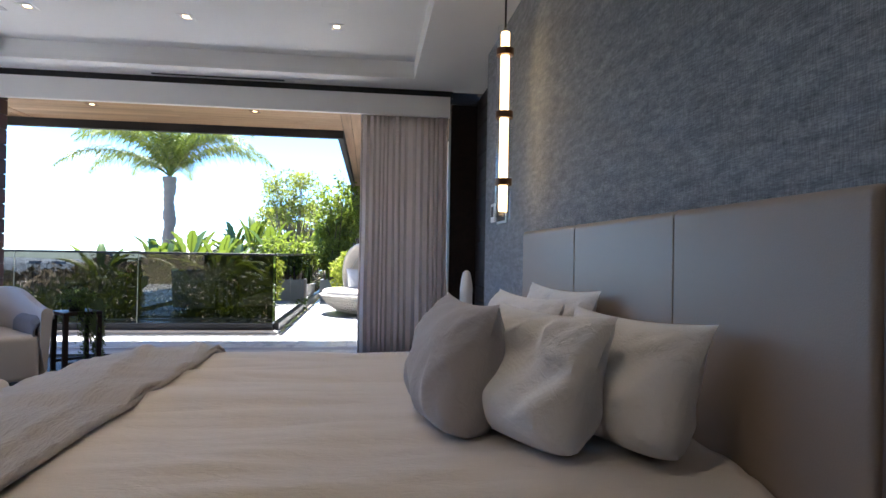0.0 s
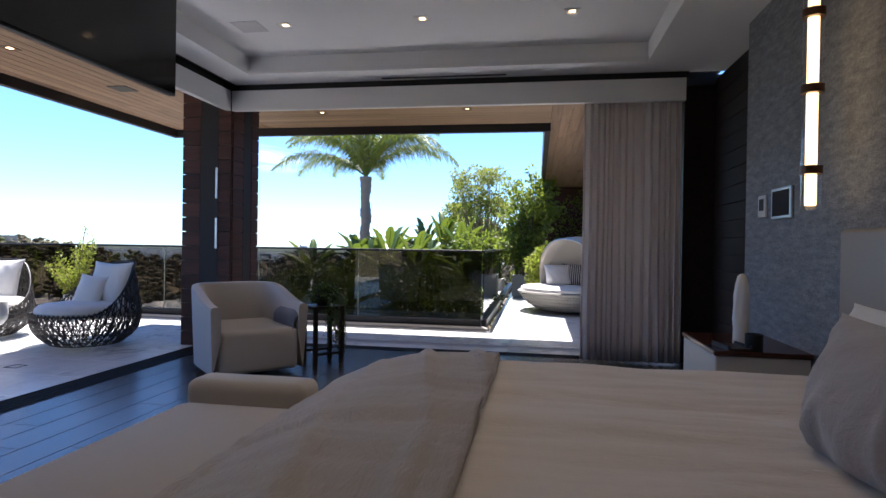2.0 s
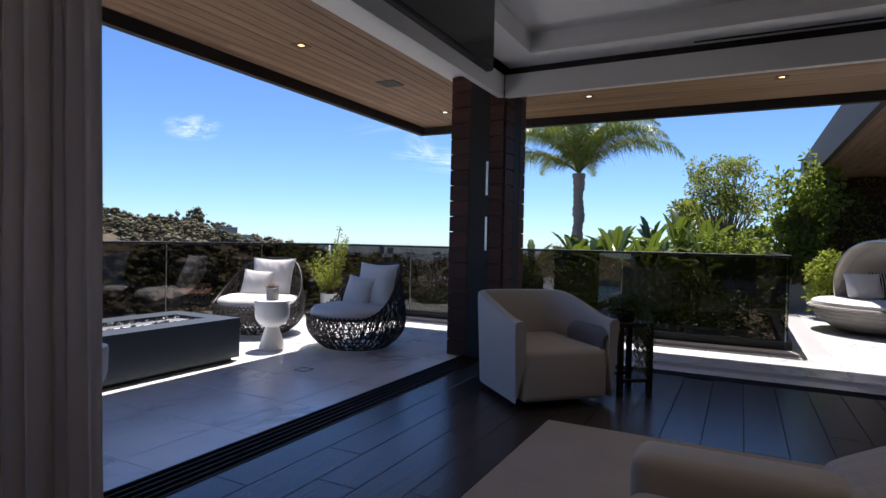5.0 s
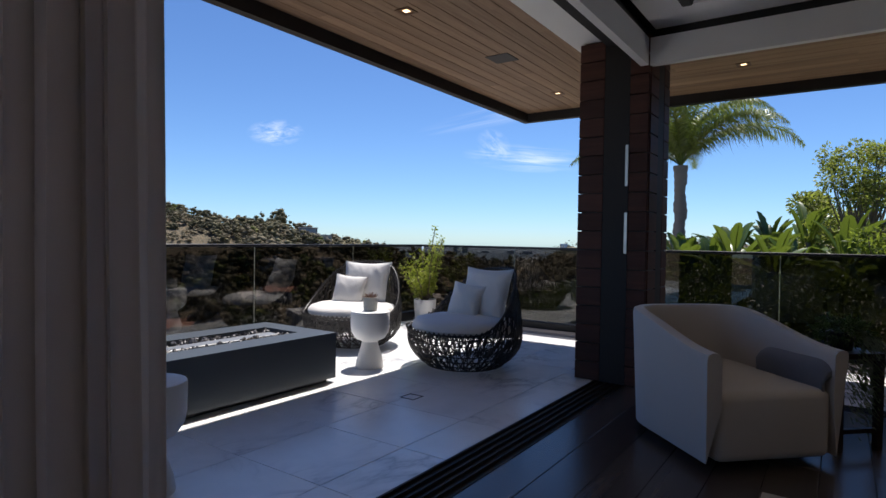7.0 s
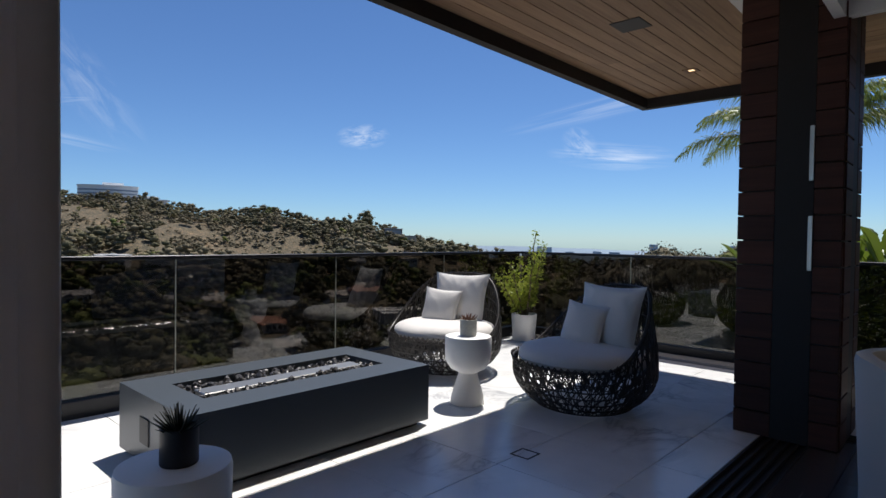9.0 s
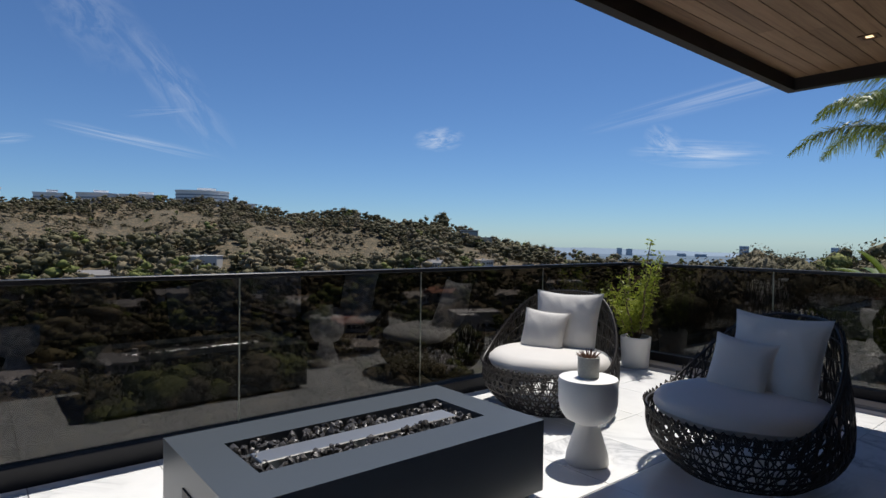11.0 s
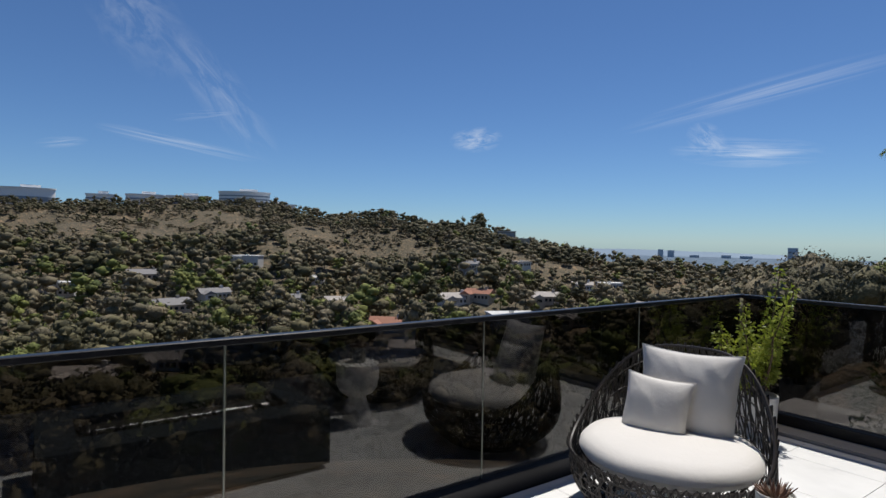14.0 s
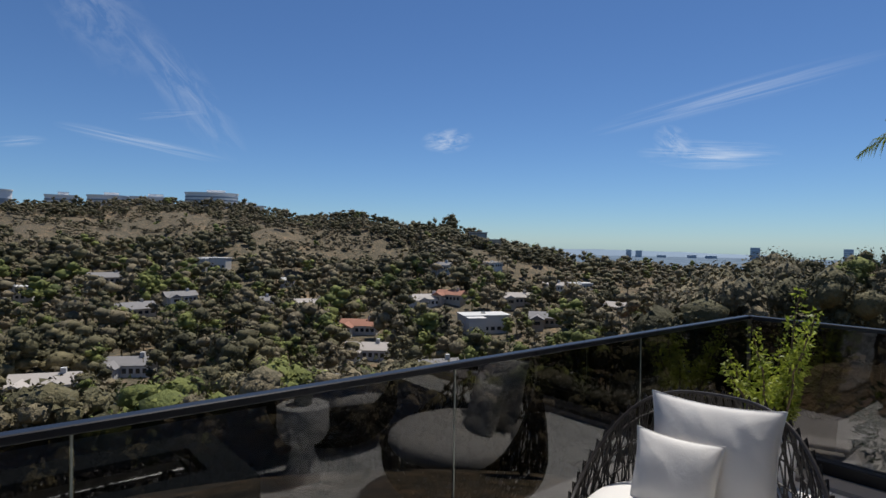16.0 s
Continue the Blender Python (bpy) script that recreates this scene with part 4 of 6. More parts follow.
# corner pot with a jade shrub
pt = thing("plant_pot", "round white pot in the terrace corner", "pot", (-6.12, 7.95, 0))
part("shell", lathe([(0.13, 0), (0.135, 0.005), (0.155, 0.31), (0.152, 0.318), (0.14, 0.318), (0.135, 0.29)], 36), M_POTW, pt)
part("soil", lathe([(0.005, 0.28), (0.136, 0.28), (0.136, 0.285)], 24), M_SOIL, pt)
rng = random.Random(21)
stems, blobs = [], []
for k in range(9):
    a = k * 2.4
    h = (1.05, 0.72, 0.66, 0.85, 0.58, 0.78, 0.62, 0.5, 0.9)[k]
    out = 0.07 + 0.26 * (1 - h / 1.15) + 0.05 * rng.random()
    tip = (math.cos(a) * out * 1.5, math.sin(a) * out * 1.5, 0.28 + h * 0.98)
    stems.append(((0.03 * math.cos(a), 0.03 * math.sin(a), 0.28), tip, 0.012))
    for m in range(8):
        u = 0.25 + 0.75 * m / 7
        blobs.append((tip[0] * u, tip[1] * u, 0.28 + (tip[2] - 0.28) * u, 0.085 * (1.15 - 0.75 * u)))
shrub("jade_shrub", "upright yellow-green jade shrub growing in a white pot", "plant", (-6.12, 7.95, 0), blobs, 3400, 0.036, M_LEAF_Y, stems, 4)

# small pots on the side tables
c1 = thing("patterned_pot", "grey patterned pot with a spiky succulent on the table", "plant pot", (-4.84, 5.40, 0.503))
part("shell", lathe([(0.058, 0), (0.062, 0.004), (0.064, 0.12), (0.06, 0.122), (0.055, 0.11)], 28), plain("grey_patterned_ceramic", (0.42, 0.42, 0.38), 0.6, vary=0.4, coarse=70, fine=160, bump=0.3), c1)
rng = random.Random(9)


def spikes(bm, n, r, length, base):
    for k in range(n):
        a, e = rng.uniform(0, 6.28), rng.uniform(0.3, 1.4)
        d = Vector((math.cos(a) * math.cos(e), math.sin(a) * math.cos(e), math.sin(e)))
        p = Vector((d.x * r, d.y * r, base))
        tube(bm, [p, p + d * length * 0.5, p + d * length * rng.uniform(0.8, 1.1) + Vector((0, 0, 0.006))], 0.006, 4, 0.15)


bm = bmesh.new()
spikes(bm, 46, 0.03, 0.055, 0.11)
part("succulent", bm, plain("reddish_succulent", (0.20, 0.11, 0.07), 0.6, vary=0.4), c1, "reddish spiky succulent")
c2 = thing("black_pot", "matte black pot with a dark aloe on the table", "plant pot", (-3.90, 2.895, 0.503))
part("shell", lathe([(0.055, 0), (0.058, 0.004), (0.058, 0.115), (0.054, 0.117), (0.05, 0.10)], 28), M_BLACK, c2)
bm = bmesh.new()
spikes(bm, 52, 0.02, 0.085, 0.10)
tagged(part("aloe", bm, plain("dark_aloe", (0.030, 0.032, 0.022), 0.5, vary=0.4), c2, "dark spiky aloe"), kind="stuff")

# trailing plant on the drinks table
tr = thing("trailing_plant", "dark trailing plant spilling over the drinks table", "plant", (-1.38, 5.62, 0.55), 45)
part("pot", lathe([(0.06, 0), (0.075, 0.10), (0.07, 0.105)], 24), M_BLACK, tr)
rng = random.Random(31)
v, f = leaf_cloud(rng, [(0.06 * math.cos(k), 0.06 * math.sin(k), 0.11, 0.09) for k in range(6)], 900, 0.03)
for k in range(80):
    a = rng.uniform(-1.9, 0.6)
    r = rng.uniform(0.15, 0.20)
    drop = rng.uniform(0.25, 0.60)
    for m in range(26):
        u = m / 25
        p = Vector((math.cos(a) * r * min(1, u * 3), math.sin(a) * r * min(1, u * 3), 0.10 - max(0, u - 0.25) * drop * 1.3)) + Vector((rng.gauss(0, 0.012), rng.gauss(0, 0.012), 0))
        n0 = len(v)
        s = 0.016
        v += [p, p + Vector((s, 0, -s * 0.4)), p + Vector((s * 0.4, s, s))]
        f.append((n0, n0 + 1, n0 + 2))
mesh_from("foliage", v, f, M_LEAF_D, tr, "dark trailing stems with tiny leaves")

# ---- deck: daybed and planters ----
M_RATTAN = plain("grey_rattan_weave", (0.29, 0.275, 0.25), 0.7, vary=0.35, coarse=60, fine=150, bump=0.9, dist=0.01, stretch=(1, 1, 2))
M_CANVAS = cloth("cream_canvas", (0.56, 0.52, 0.46), 300, 40, 0.1, 0.06, 0.2)
dx, dy = 1.25, 10.85
day = thing("daybed", "round grey rattan daybed with a cream canvas hood", "daybed", (dx, dy, 0), -46)
part("basket", lathe([(0.55, 0.03), (0.62, 0.04), (0.78, 0.14), (0.90, 0.26), (0.96, 0.345), (0.965, 0.365), (0.94, 0.375), (0.90, 0.36)], 64), M_RATTAN, day, "tapered rattan base")
shell = [(0.625, 0.045), (0.71, 0.092), (0.785, 0.142), (0.845, 0.20), (0.905, 0.262), (0.935, 0.305), (0.965, 0.348)]
ribs = bmesh.new()
for k in range(120):
    a = 2 * math.pi * k / 120
    tube(ribs, [(r * math.cos(a), r * math.sin(a), z) for r, z in shell], 0.009, 4)
part("rib_weave", ribs, M_RATTAN, day, "upright rattan strands round the base")
for r, z in shell[1:]:
    part("band", tube(bmesh.new(), [(r * 1.008 * math.cos(2 * math.pi * k / 72), r * 1.008 * math.sin(2 * math.pi * k / 72), z) for k in range(73)], 0.010, 5), M_RATTAN, day, "rattan strand round the base")
part("mattress", lathe([(0.10, 0.34), (0.90, 0.345), (0.925, 0.38), (0.92, 0.42), (0.88, 0.44), (0.10, 0.45)], 64), M_CUSH, day, "round white mattress")


def hood(r, a0, a1, n):
    """Canvas stretched over hoops that swing from one hinge line."""
    bm = bmesh.new()
    rows = []
    for i in range(n + 1):
        e = radians(a0 + (a1 - a0) * i / n)
        sag = 1 - 0.025 * (1 if i % 3 else 0)
        row = []
        for k in range(33):
            b = math.pi * k / 32
            x = math.cos(b) * r
            q = math.sin(b) * r * sag
            row.append(bm.verts.new((x, q * math.cos(e) + 0.05, 0.40 + q * math.sin(e) * 1.12)))
        rows.append(row)
    for a, b in zip(rows, rows[1:]):
        for k in range(32):
            bm.faces.new((a[k], a[k + 1], b[k + 1], b[k]))
    return bm


thick(part("hood", hood(0.84, 8, 112, 9), M_CANVAS, day, "folding canvas hood"), 0.006)
for e in (40, 76, 112):
    a = radians(e)
    pts = [(math.cos(math.pi * k / 28) * 0.845, math.sin(math.pi * k / 28) * 0.845 * math.cos(a) + 0.05, 0.40 + math.sin(math.pi * k / 28) * 0.845 * math.sin(a) * 1.12) for k in range(29)]
    part("hoop", tube(bmesh.new(), pts, 0.011, 6), M_STEEL, day, "metal hood hoop")
M_STRIPE = Net("navy_white_stripe")
wv = M_STRIPE.node("TexWave")
wv.inputs["Scale"].default_value = 9.0
wv.inputs["Distortion"].default_value = 1.5
M_STRIPE.link(M_STRIPE.coords(), wv.inputs["Vector"])
M_STRIPE.set(Base_Color=M_STRIPE.ramp(wv.outputs["Fac"], [(0.62, (0.012, 0.016, 0.035)), (0.72, (0.6, 0.58, 0.55))]), Roughness=0.9)
pillow("daybed_pillow", "white ribbed pillow on the daybed", (0.98, 11.10, 0.62), 10, -30, 0.48, 0.44, 0.16, M_CUSH, 11)
pillow("daybed_pillow", "navy patterned pillow on the daybed", (1.32, 11.20, 0.63), 4, -28, 0.50, 0.46, 0.16, M_STRIPE.mat, 12)
pillow("daybed_pillow", "white pillow on the daybed", (1.66, 11.05, 0.60), -14, -34, 0.48, 0.40, 0.15, M_CUSH, 13)


def planter(at, w, h, label):
    p = thing("planter", label, "planter", at, group="deck planters")
    b = boxed(-w / 2, -w / 2, 0, w / 2, -w / 2 + 0.03, h)
    box(b, -w / 2, w / 2 - 0.03, 0, w / 2, w / 2, h)
    box(b, -w / 2, -w / 2 + 0.03, 0, -w / 2 + 0.03, w / 2 - 0.03, h)
    box(b, w / 2 - 0.03, -w / 2 + 0.03, 0, w / 2, w / 2 - 0.03, h)
    part("sides", b, M_PLANTER, p, "", False)
    part("soil", boxed(-w / 2 + 0.031, -w / 2 + 0.031, 0.02, w / 2 - 0.031, w / 2 - 0.031, h - 0.05), M_SOIL, p, "", False)


planter((0.36, 13.7, 0), 0.60, 0.48, "square grey planter holding bamboo on the deck")
planter((-0.62, 13.9, -0.02), 0.62, 0.50, "square grey planter holding bamboo beyond the railing")
for x, y in ((0.16, 15.2), (-0.42, 15.0)):
    p = thing("plant_pot", "round white pot with a tall cactus on the deck", "pot", (x, y, 0), group="deck cactus pots")
    part("shell", lathe([(0.16, 0), (0.19, 0.30), (0.17, 0.30)], 28), M_POTW, p)
    bm = bmesh.new()
    for k in range(4):
        a = k * 1.6
        rod(bm, (0.06 * math.cos(a), 0.06 * math.sin(a), 0.25), (0.08 * math.cos(a), 0.08 * math.sin(a), 0.75 + 0.12 * k), 0.045, 0.035, 9)
    part("cactus", bm, M_LEAF_D, p, "upright green cactus columns")


def bamboo(at, h, r, n, material, seed, label, leaf=0.13, culms=14):
    rng = random.Random(seed)
    stems, blobs = [], []
    for k in range(culms):
        a, q = rng.uniform(0, 6.28), rng.uniform(0.05, 0.24)
        tip = (math.cos(a) * q + rng.gauss(0, r * 0.45), math.sin(a) * q + rng.gauss(0, r * 0.45), h * rng.uniform(0.75, 1.05))
        stems.append(((math.cos(a) * q, math.sin(a) * q, 0), tip, 0.014))
        for m in range(9):
            u = 0.22 + 0.78 * m / 8
            blobs.append((tip[0] * u + rng.gauss(0, 0.08), tip[1] * u + rng.gauss(0, 0.08), tip[2] * u, r * rng.uniform(0.22, 0.5) * (1.15 - 0.55 * u)))
    return shrub("bamboo", label, "plant", at, blobs, n, leaf, material, stems, seed)


bamboo((0.36, 13.7, 0.42), 2.3, 0.5, 4200, M_LEAF_G, 41, "bright green bamboo growing in a grey planter")
bamboo((-0.62, 13.9, 0.42), 1.0, 0.5, 1800, M_LEAF_G, 42, "low green bamboo growing in a grey planter", 0.11, 8)
shrub("bush", "yellow-green bush beside the daybed", "plant", (0.72, 12.3, 0), [(0, 0, 0.35, 0.35), (0.15, 0.1, 0.6, 0.3), (-0.1, 0, 0.75, 0.25), (0, 0.1, 0.95, 0.2)], 2600, 0.07, M_LEAF_Y, [((0, 0, 0), (0, 0, 0.7), 0.02)], 43)
shrub("ivy", "dark climbing ivy on the clad wall at the deck end", "plant", (1.5, 17.0, 0), [(0.6 * math.sin(k * 2.1), 0.05, 0.5 + 0.28 * k, 0.42) for k in range(8)], 1500, 0.10, M_LEAF_G, [((0, 0.1, 0), (0, 0.1, 2.2), 0.02)], 44)
bowl = thing("plant_pot", "low pot with a dark shrub beside the daybed", "pot", (1.98, 10.1, 0))
part("shell", lathe([(0.16, 0), (0.20, 0.42), (0.18, 0.42)], 24), M_PLANTER, bowl)
shrub("bush", "dark green shrub growing in a pot beside the daybed", "plant", (1.98, 10.1, 0.4), [(0, 0, 0.15, 0.2), (0.05, 0, 0.35, 0.18)], 900, 0.06, M_LEAF_D, [((0, 0, 0), (0, 0, 0.3), 0.015)], 45)

# ---- garden beyond the railing ----
def banana(at, h, seed, lean=0.0):
    """Bird-of-paradise clump: bare stalks with big paddle leaves."""
    rng = random.Random(seed)
    t = thing("banana_plant", "tall bird-of-paradise plant with broad green paddle leaves", "plant", at, group="garden banana plants")
    stalk = bmesh.new()
    tube(stalk, [(0, 0, 0), (0.03, 0.02, h * 0.3), (0.02 + lean * 0.3, 0, h * 0.62)], 0.09, 8, 0.6)
    part("trunk", stalk, M_BARK, t, "fibrous brown stalk")
    for k in range(rng.randint(11, 15)):
        a = k * 2.4 + rng.uniform(-0.4, 0.4)
        up = rng.uniform(0.35, 1.35)
        ln, wd = rng.uniform(0.7, 1.1), rng.uniform(0.10, 0.16)
        d = Vector((math.cos(a) * math.cos(up), math.sin(a) * math.cos(up), math.sin(up)))
        base = Vector((0.02 + lean * 0.3, 0, h * rng.uniform(0.5, 0.62)))
        side = d.cross(Vector((0, 0, 1))).normalized()
        nrm = side.cross(d)
        stem = 0.35
        verts, faces = [], []
        n = 12
        for i in range(n + 1):
            u = i / n
            c = base + d * (stem + ln * u) - Vector((0, 0, 1)) * ln * 0.28 * u * u
            w = wd * math.sin(math.pi * min(1, u * 0.93 + 0.05)) ** 0.6 * (1 if i % 3 else 0.86)
            verts += [c - side * w + nrm * w * 0.45, c, c + side * w + nrm * w * 0.45]
            if i:
                b = 3 * (i - 1)
                faces += [(b, b + 1, b + 4, b + 3), (b + 1, b + 2, b + 5, b + 4)]
        leaf = mesh_from("leaf", verts, faces, M_BANANA, t, smooth=True)
        rib = bmesh.new()
        tube(rib, [base, base + d * stem, verts[19], verts[31]], 0.018, 5, 0.3)
        part("leaf_stalk", rib, M_LEAF_G, leaf)
    return t


GZ = -1.3
for k, (x, y, h) in enumerate([(-4.6, 17.2, 2.3), (-3.4, 15.4, 2.5), (-2.9, 18.5, 3.0), (-2.1, 16.6, 3.3), (-3.9, 16.2, 2.0), (-2.4, 15.9, 2.1), (-1.3, 15.2, 2.7), (-5.6, 15.6, 2.0), (-0.95, 14.3, 1.9), (-5.2, 18.4, 2.5), (-3.6, 17.0, 2.6), (-2.6, 15.0, 2.4), (-1.6, 16.9, 2.3), (-4.7, 16.6, 2.0)]):
    banana((x, y, GZ), h + 0.75, 60 + k, 0.2 if k % 2 else -0.15)


def palm(at, h, seed, n=26, size=3.1):
    rng = random.Random(seed)
    t = thing("palm_tree", "tall queen palm with arching feathery fronds", "palm", at)
    tr = bmesh.new()
    prof = []
    for k in range(61):
        u = k / 60
        r = 0.23 - 0.07 * u + 0.022 * (k % 2) + 0.05 * smooth01(0.86, 0.97, u)
        prof.append((r, h * u))
    lathe(prof, 14, tr)
    for v in tr.verts:
        v.co += Vector((1, 1, 0)) * 0.05 * noise.noise(v.co * 2.5)
    part("trunk", tr, M_BARK, t, "ringed grey-brown trunk")
    for k in range(n):
        a = k * 2.399 + rng.uniform(-0.2, 0.2)
        up = (1.38, 1.22, 1.08, 0.92, 0.72)[k % 5] + rng.uniform(-0.12, 0.12)
        ln = size * rng.uniform(0.85, 1.1)
        out = Vector((math.cos(a), math.sin(a), 0))
        spine = []
        p, e = Vector((0, 0, h)), up
        for i in range(19):
            spine.append(p.copy())
            p = p + (out * math.cos(e) + Vector((0, 0, math.sin(e)))) * ln / 18
            e -= 0.045 + 0.085 * (i / 18) + (0.02 if up > 0.9 else 0)
        rib = bmesh.new()
        tube(rib, spine, 0.028, 5, 0.25)
        fr = part("frond", rib, M_FROND, t, "arching feathery frond")
        verts, faces = [], []
        side = out.cross(Vector((0, 0, 1)))
        for i in range(150):
            u = 0.10 + 0.9 * i / 149
            s = u * 18
            j = min(17, int(s))
            c = spine[j].lerp(spine[j + 1], s - j)
            d = (spine[j + 1] - spine[j]).normalized()
            for sg in (-1, 1):
                lf = ln * 0.19 * math.sin(math.pi * (0.12 + 0.83 * u)) * rng.uniform(0.75, 1.15)
                w = d * 0.7 + side * sg * rng.uniform(0.65, 1.0) + Vector((0, 0, rng.uniform(-0.35, 0.45)))
                w.normalize()
                n0 = len(verts)
                mid = c + w * lf * 0.5
                tip = c + w * lf + Vector((0, 0, -lf * rng.uniform(0.35, 0.8)))
                k2 = d * 0.013
                verts += [c - k2, c + k2, mid + k2, mid - k2, tip]
                faces += [(n0, n0 + 1, n0 + 2, n0 + 3), (n0 + 3, n0 + 2, n0 + 4)]
        mesh_from("leaflet_fan", verts, faces, M_FROND, fr)
    return t


palm((-5.66, 20.9, -3.0), 6.6, 71, 21, 3.9)


def big_tree(name, label, at, h, r, blobs_n, leaves, leaf, material, seed, trunk_r=0.14, gap=0.5, group=""):
    rng = random.Random(seed)
    t = thing(name, label, "tree", at, group=group)
    bm = bmesh.new()
    blobs = []
    top = Vector((0, 0, h * 0.45))
    tube(bm, [(0, 0, 0), (0.05, 0.03, h * 0.25), top], trunk_r, 8, 0.7)
    for k in range(blobs_n):
        a, u = rng.uniform(0, 6.28), rng.random()
        q = r * math.sqrt(rng.random()) * (0.55 + 0.6 * math.sin(math.pi * min(1, 0.15 + u * 0.8)))
        c = Vector((math.cos(a) * q, math.sin(a) * q, h * (0.30 + 0.66 * u)))
        blobs.append((*c, r * rng.uniform(0.12, 0.30)))
        tube(bm, [Vector((0, 0, h * (0.2 + 0.25 * rng.random()))), top.lerp(c, 0.5) + Vector((rng.gauss(0, 0.1), rng.gauss(0, 0.1), 0)), c], trunk_r * 0.28, 5, 0.25)
    part("trunk", bm, M_BARK, t, "branching trunk and limbs")
    v, f = leaf_cloud(rng, blobs, leaves, leaf, 0.5, gap)
    mesh_from("crown", v, f, material, t, "loose crown of small leaves")
    return t


big_tree("garden_tree", "airy olive-green garden tree behind the banana plants", (-1.0, 17.2, GZ), 4.75, 1.15, 80, 9500, 0.085, M_LEAF_O, 81, 0.10, 0.25)
big_tree("garden_tree", "bright green garden tree beside the deck", (0.42, 15.9, GZ), 3.85, 0.75, 26, 7000, 0.10, M_LEAF_G, 82)
big_tree("garden_tree", "olive-green garden tree behind the banana plants", (-1.6, 21.0, GZ - 0.5), 4.6, 1.6, 30, 8000, 0.14, M_LEAF_O, 83)
hb = [(-7 + 0.42 * k + 0.1 * math.sin(k * 3), 10.1 + 0.35 * math.sin(k * 1.7), -0.75 + 0.15 * math.sin(k * 2.3), 0.55) for k in range(5, 16)]
hb += [(-6.0 + 0.45 * k, 11.4 + 0.4 * math.sin(k * 2.1), -0.35 + 0.25 * math.sin(k) + 0.035 * k, 0.6) for k in range(13)]
hb += [(-4.8 + 0.42 * k, 12.6 + 0.4 * math.sin(k * 1.3), 0.0 + 0.25 * math.sin(k * 1.9) + 0.02 * k, 0.6) for k in range(10)]
v, f = leaf_cloud(random.Random(84), hb, 30000, 0.09, 0.5, 0.6)
tagged(mesh_from("hedge", v, f, M_LEAF_D), "dark green hedge below the terrace railing", "hedge", kind="stuff")

# ---- the valley: one ground sheet to the horizon ----
OX, OY = -4.4, 3.7
RIDGE = [(-180, -3.0, 700), (-60, -3.0, 700), (0, -2.6, 700), (30, -2.6, 520), (37, -2.2, 480), (42, -1.5, 480), (46, -0.9, 500), (49, 0.35, 520), (51, 1.0, 530), (54.5, 0.85, 540), (59, 1.95, 570), (62, 2.05, 590), (64.5, 1.75, 600), (68, 2.2, 640), (71, 2.8, 680), (75, 3.0, 720), (84, 2.55, 740), (92, 2.35, 760), (120, 2.2, 760), (160, 0.0, 700), (180, -3.0, 700)]


def ridge(az):
    for (a0, e0, r0), (a1, e1, r1) in zip(RIDGE, RIDGE[1:]):
        if a0 <= az <= a1:
            u = smooth01(a0, a1, az)
            return e0 + (e1 - e0) * u, r0 + (r1 - r0) * u
    return -3.0, 700


def land(r, az):
    """Height of the ground, by distance and bearing from the terrace."""
    west = -4.2 - 37.5 * smooth01(4, 105, r)
    garden = -1.35 - 13 * smooth01(24, 60, r) - 27 * smooth01(130, 480, r)
    g = (1 - smooth01(17, 30, az)) * (1 - smooth01(100, 140, -az)) if az < 90 else 0.0
    if r < 34:
        g *= smooth01(-7.4, -6.8, OX - math.sin(radians(az)) * r)
    z = west + (garden - west) * g
    el, big = ridge(az)
    top = 1.6 + big * math.tan(radians(el))
    x, y = -math.sin(radians(az)) * r, math.cos(radians(az)) * r
    gully = noise.noise(Vector((x * 0.012, y * 0.012, 1))) + 0.5 * noise.noise(Vector((x * 0.03, y * 0.03, 4)))
    if r < big:
        rise = ((r - 0.36 * big) / (0.64 * big)) if r > 0.36 * big else 0.0
        rise = rise ** 1.25
        z = z + (top - z) * rise + gully * 13 * math.sin(math.pi * min(1, max(0, rise)))
    else:
        z = top + (-47 - top) * smooth01(big, big + 600, r) - 60 * max(0.0, (r - 1200) / 3600)
    if r > 100:
        z += gully * 1.5 * smooth01(100, 200, r) * (1 - smooth01(1000, 1500, r))
    return z


def at_bearing(r, az, z=None):
    return Vector((OX - math.sin(radians(az)) * r, OY + math.cos(radians(az)) * r, land(r, az) if z is None else z))


def sighted(az, el):
    """The distance at which a sight line from the terrace meets the ground."""
    r = 60.0
    while r < 1400:
        if 1.6 + r * math.tan(radians(el)) <= land(r, az):
            return r
        r += 3.0
    return 1400.0


n = Net("dry_hillside")
v0 = n.coords()
big_n, mid_n, fine_n = n.noise(0.012, 4, 0.6, v0), n.noise(0.06, 5, 0.65, v0), n.noise(0.9, 4, 0.6, v0)
brush_n = n.noise(0.28, 5, 0.7, v0)
soil = n.ramp(n.mix(0.5, mid_n, fine_n), [(0.35, (0.16, 0.105, 0.055)), (0.55, (0.32, 0.215, 0.115)), (0.75, (0.46, 0.33, 0.19))])
scrub = n.ramp(n.mix(0.45, brush_n, fine_n), [(0.38, (0.030, 0.030, 0.017)), (0.5, (0.082, 0.067, 0.038)), (0.62, (0.21, 0.148, 0.085))])
n.set(Base_Color=n.mix(n.ramp(n.mix(0.5, n.mix(0.5, big_n, mid_n), brush_n), [(0.40, (0, 0, 0)), (0.46, (1, 1, 1))]), soil, scrub), Roughness=0.95)
n.bump(n.mix(0.6, fine_n, brush_n), 0.9, 1.5)
M_LAND = n.mat
radii = [3.0 * (1.075 ** k) for k in range(103)]
verts, faces = [], []
NA = 400
bear = [-180 + 360 * k / NA for k in range(NA)]
for r in radii:
    for az in bear:
        verts.append(at_bearing(r, az))
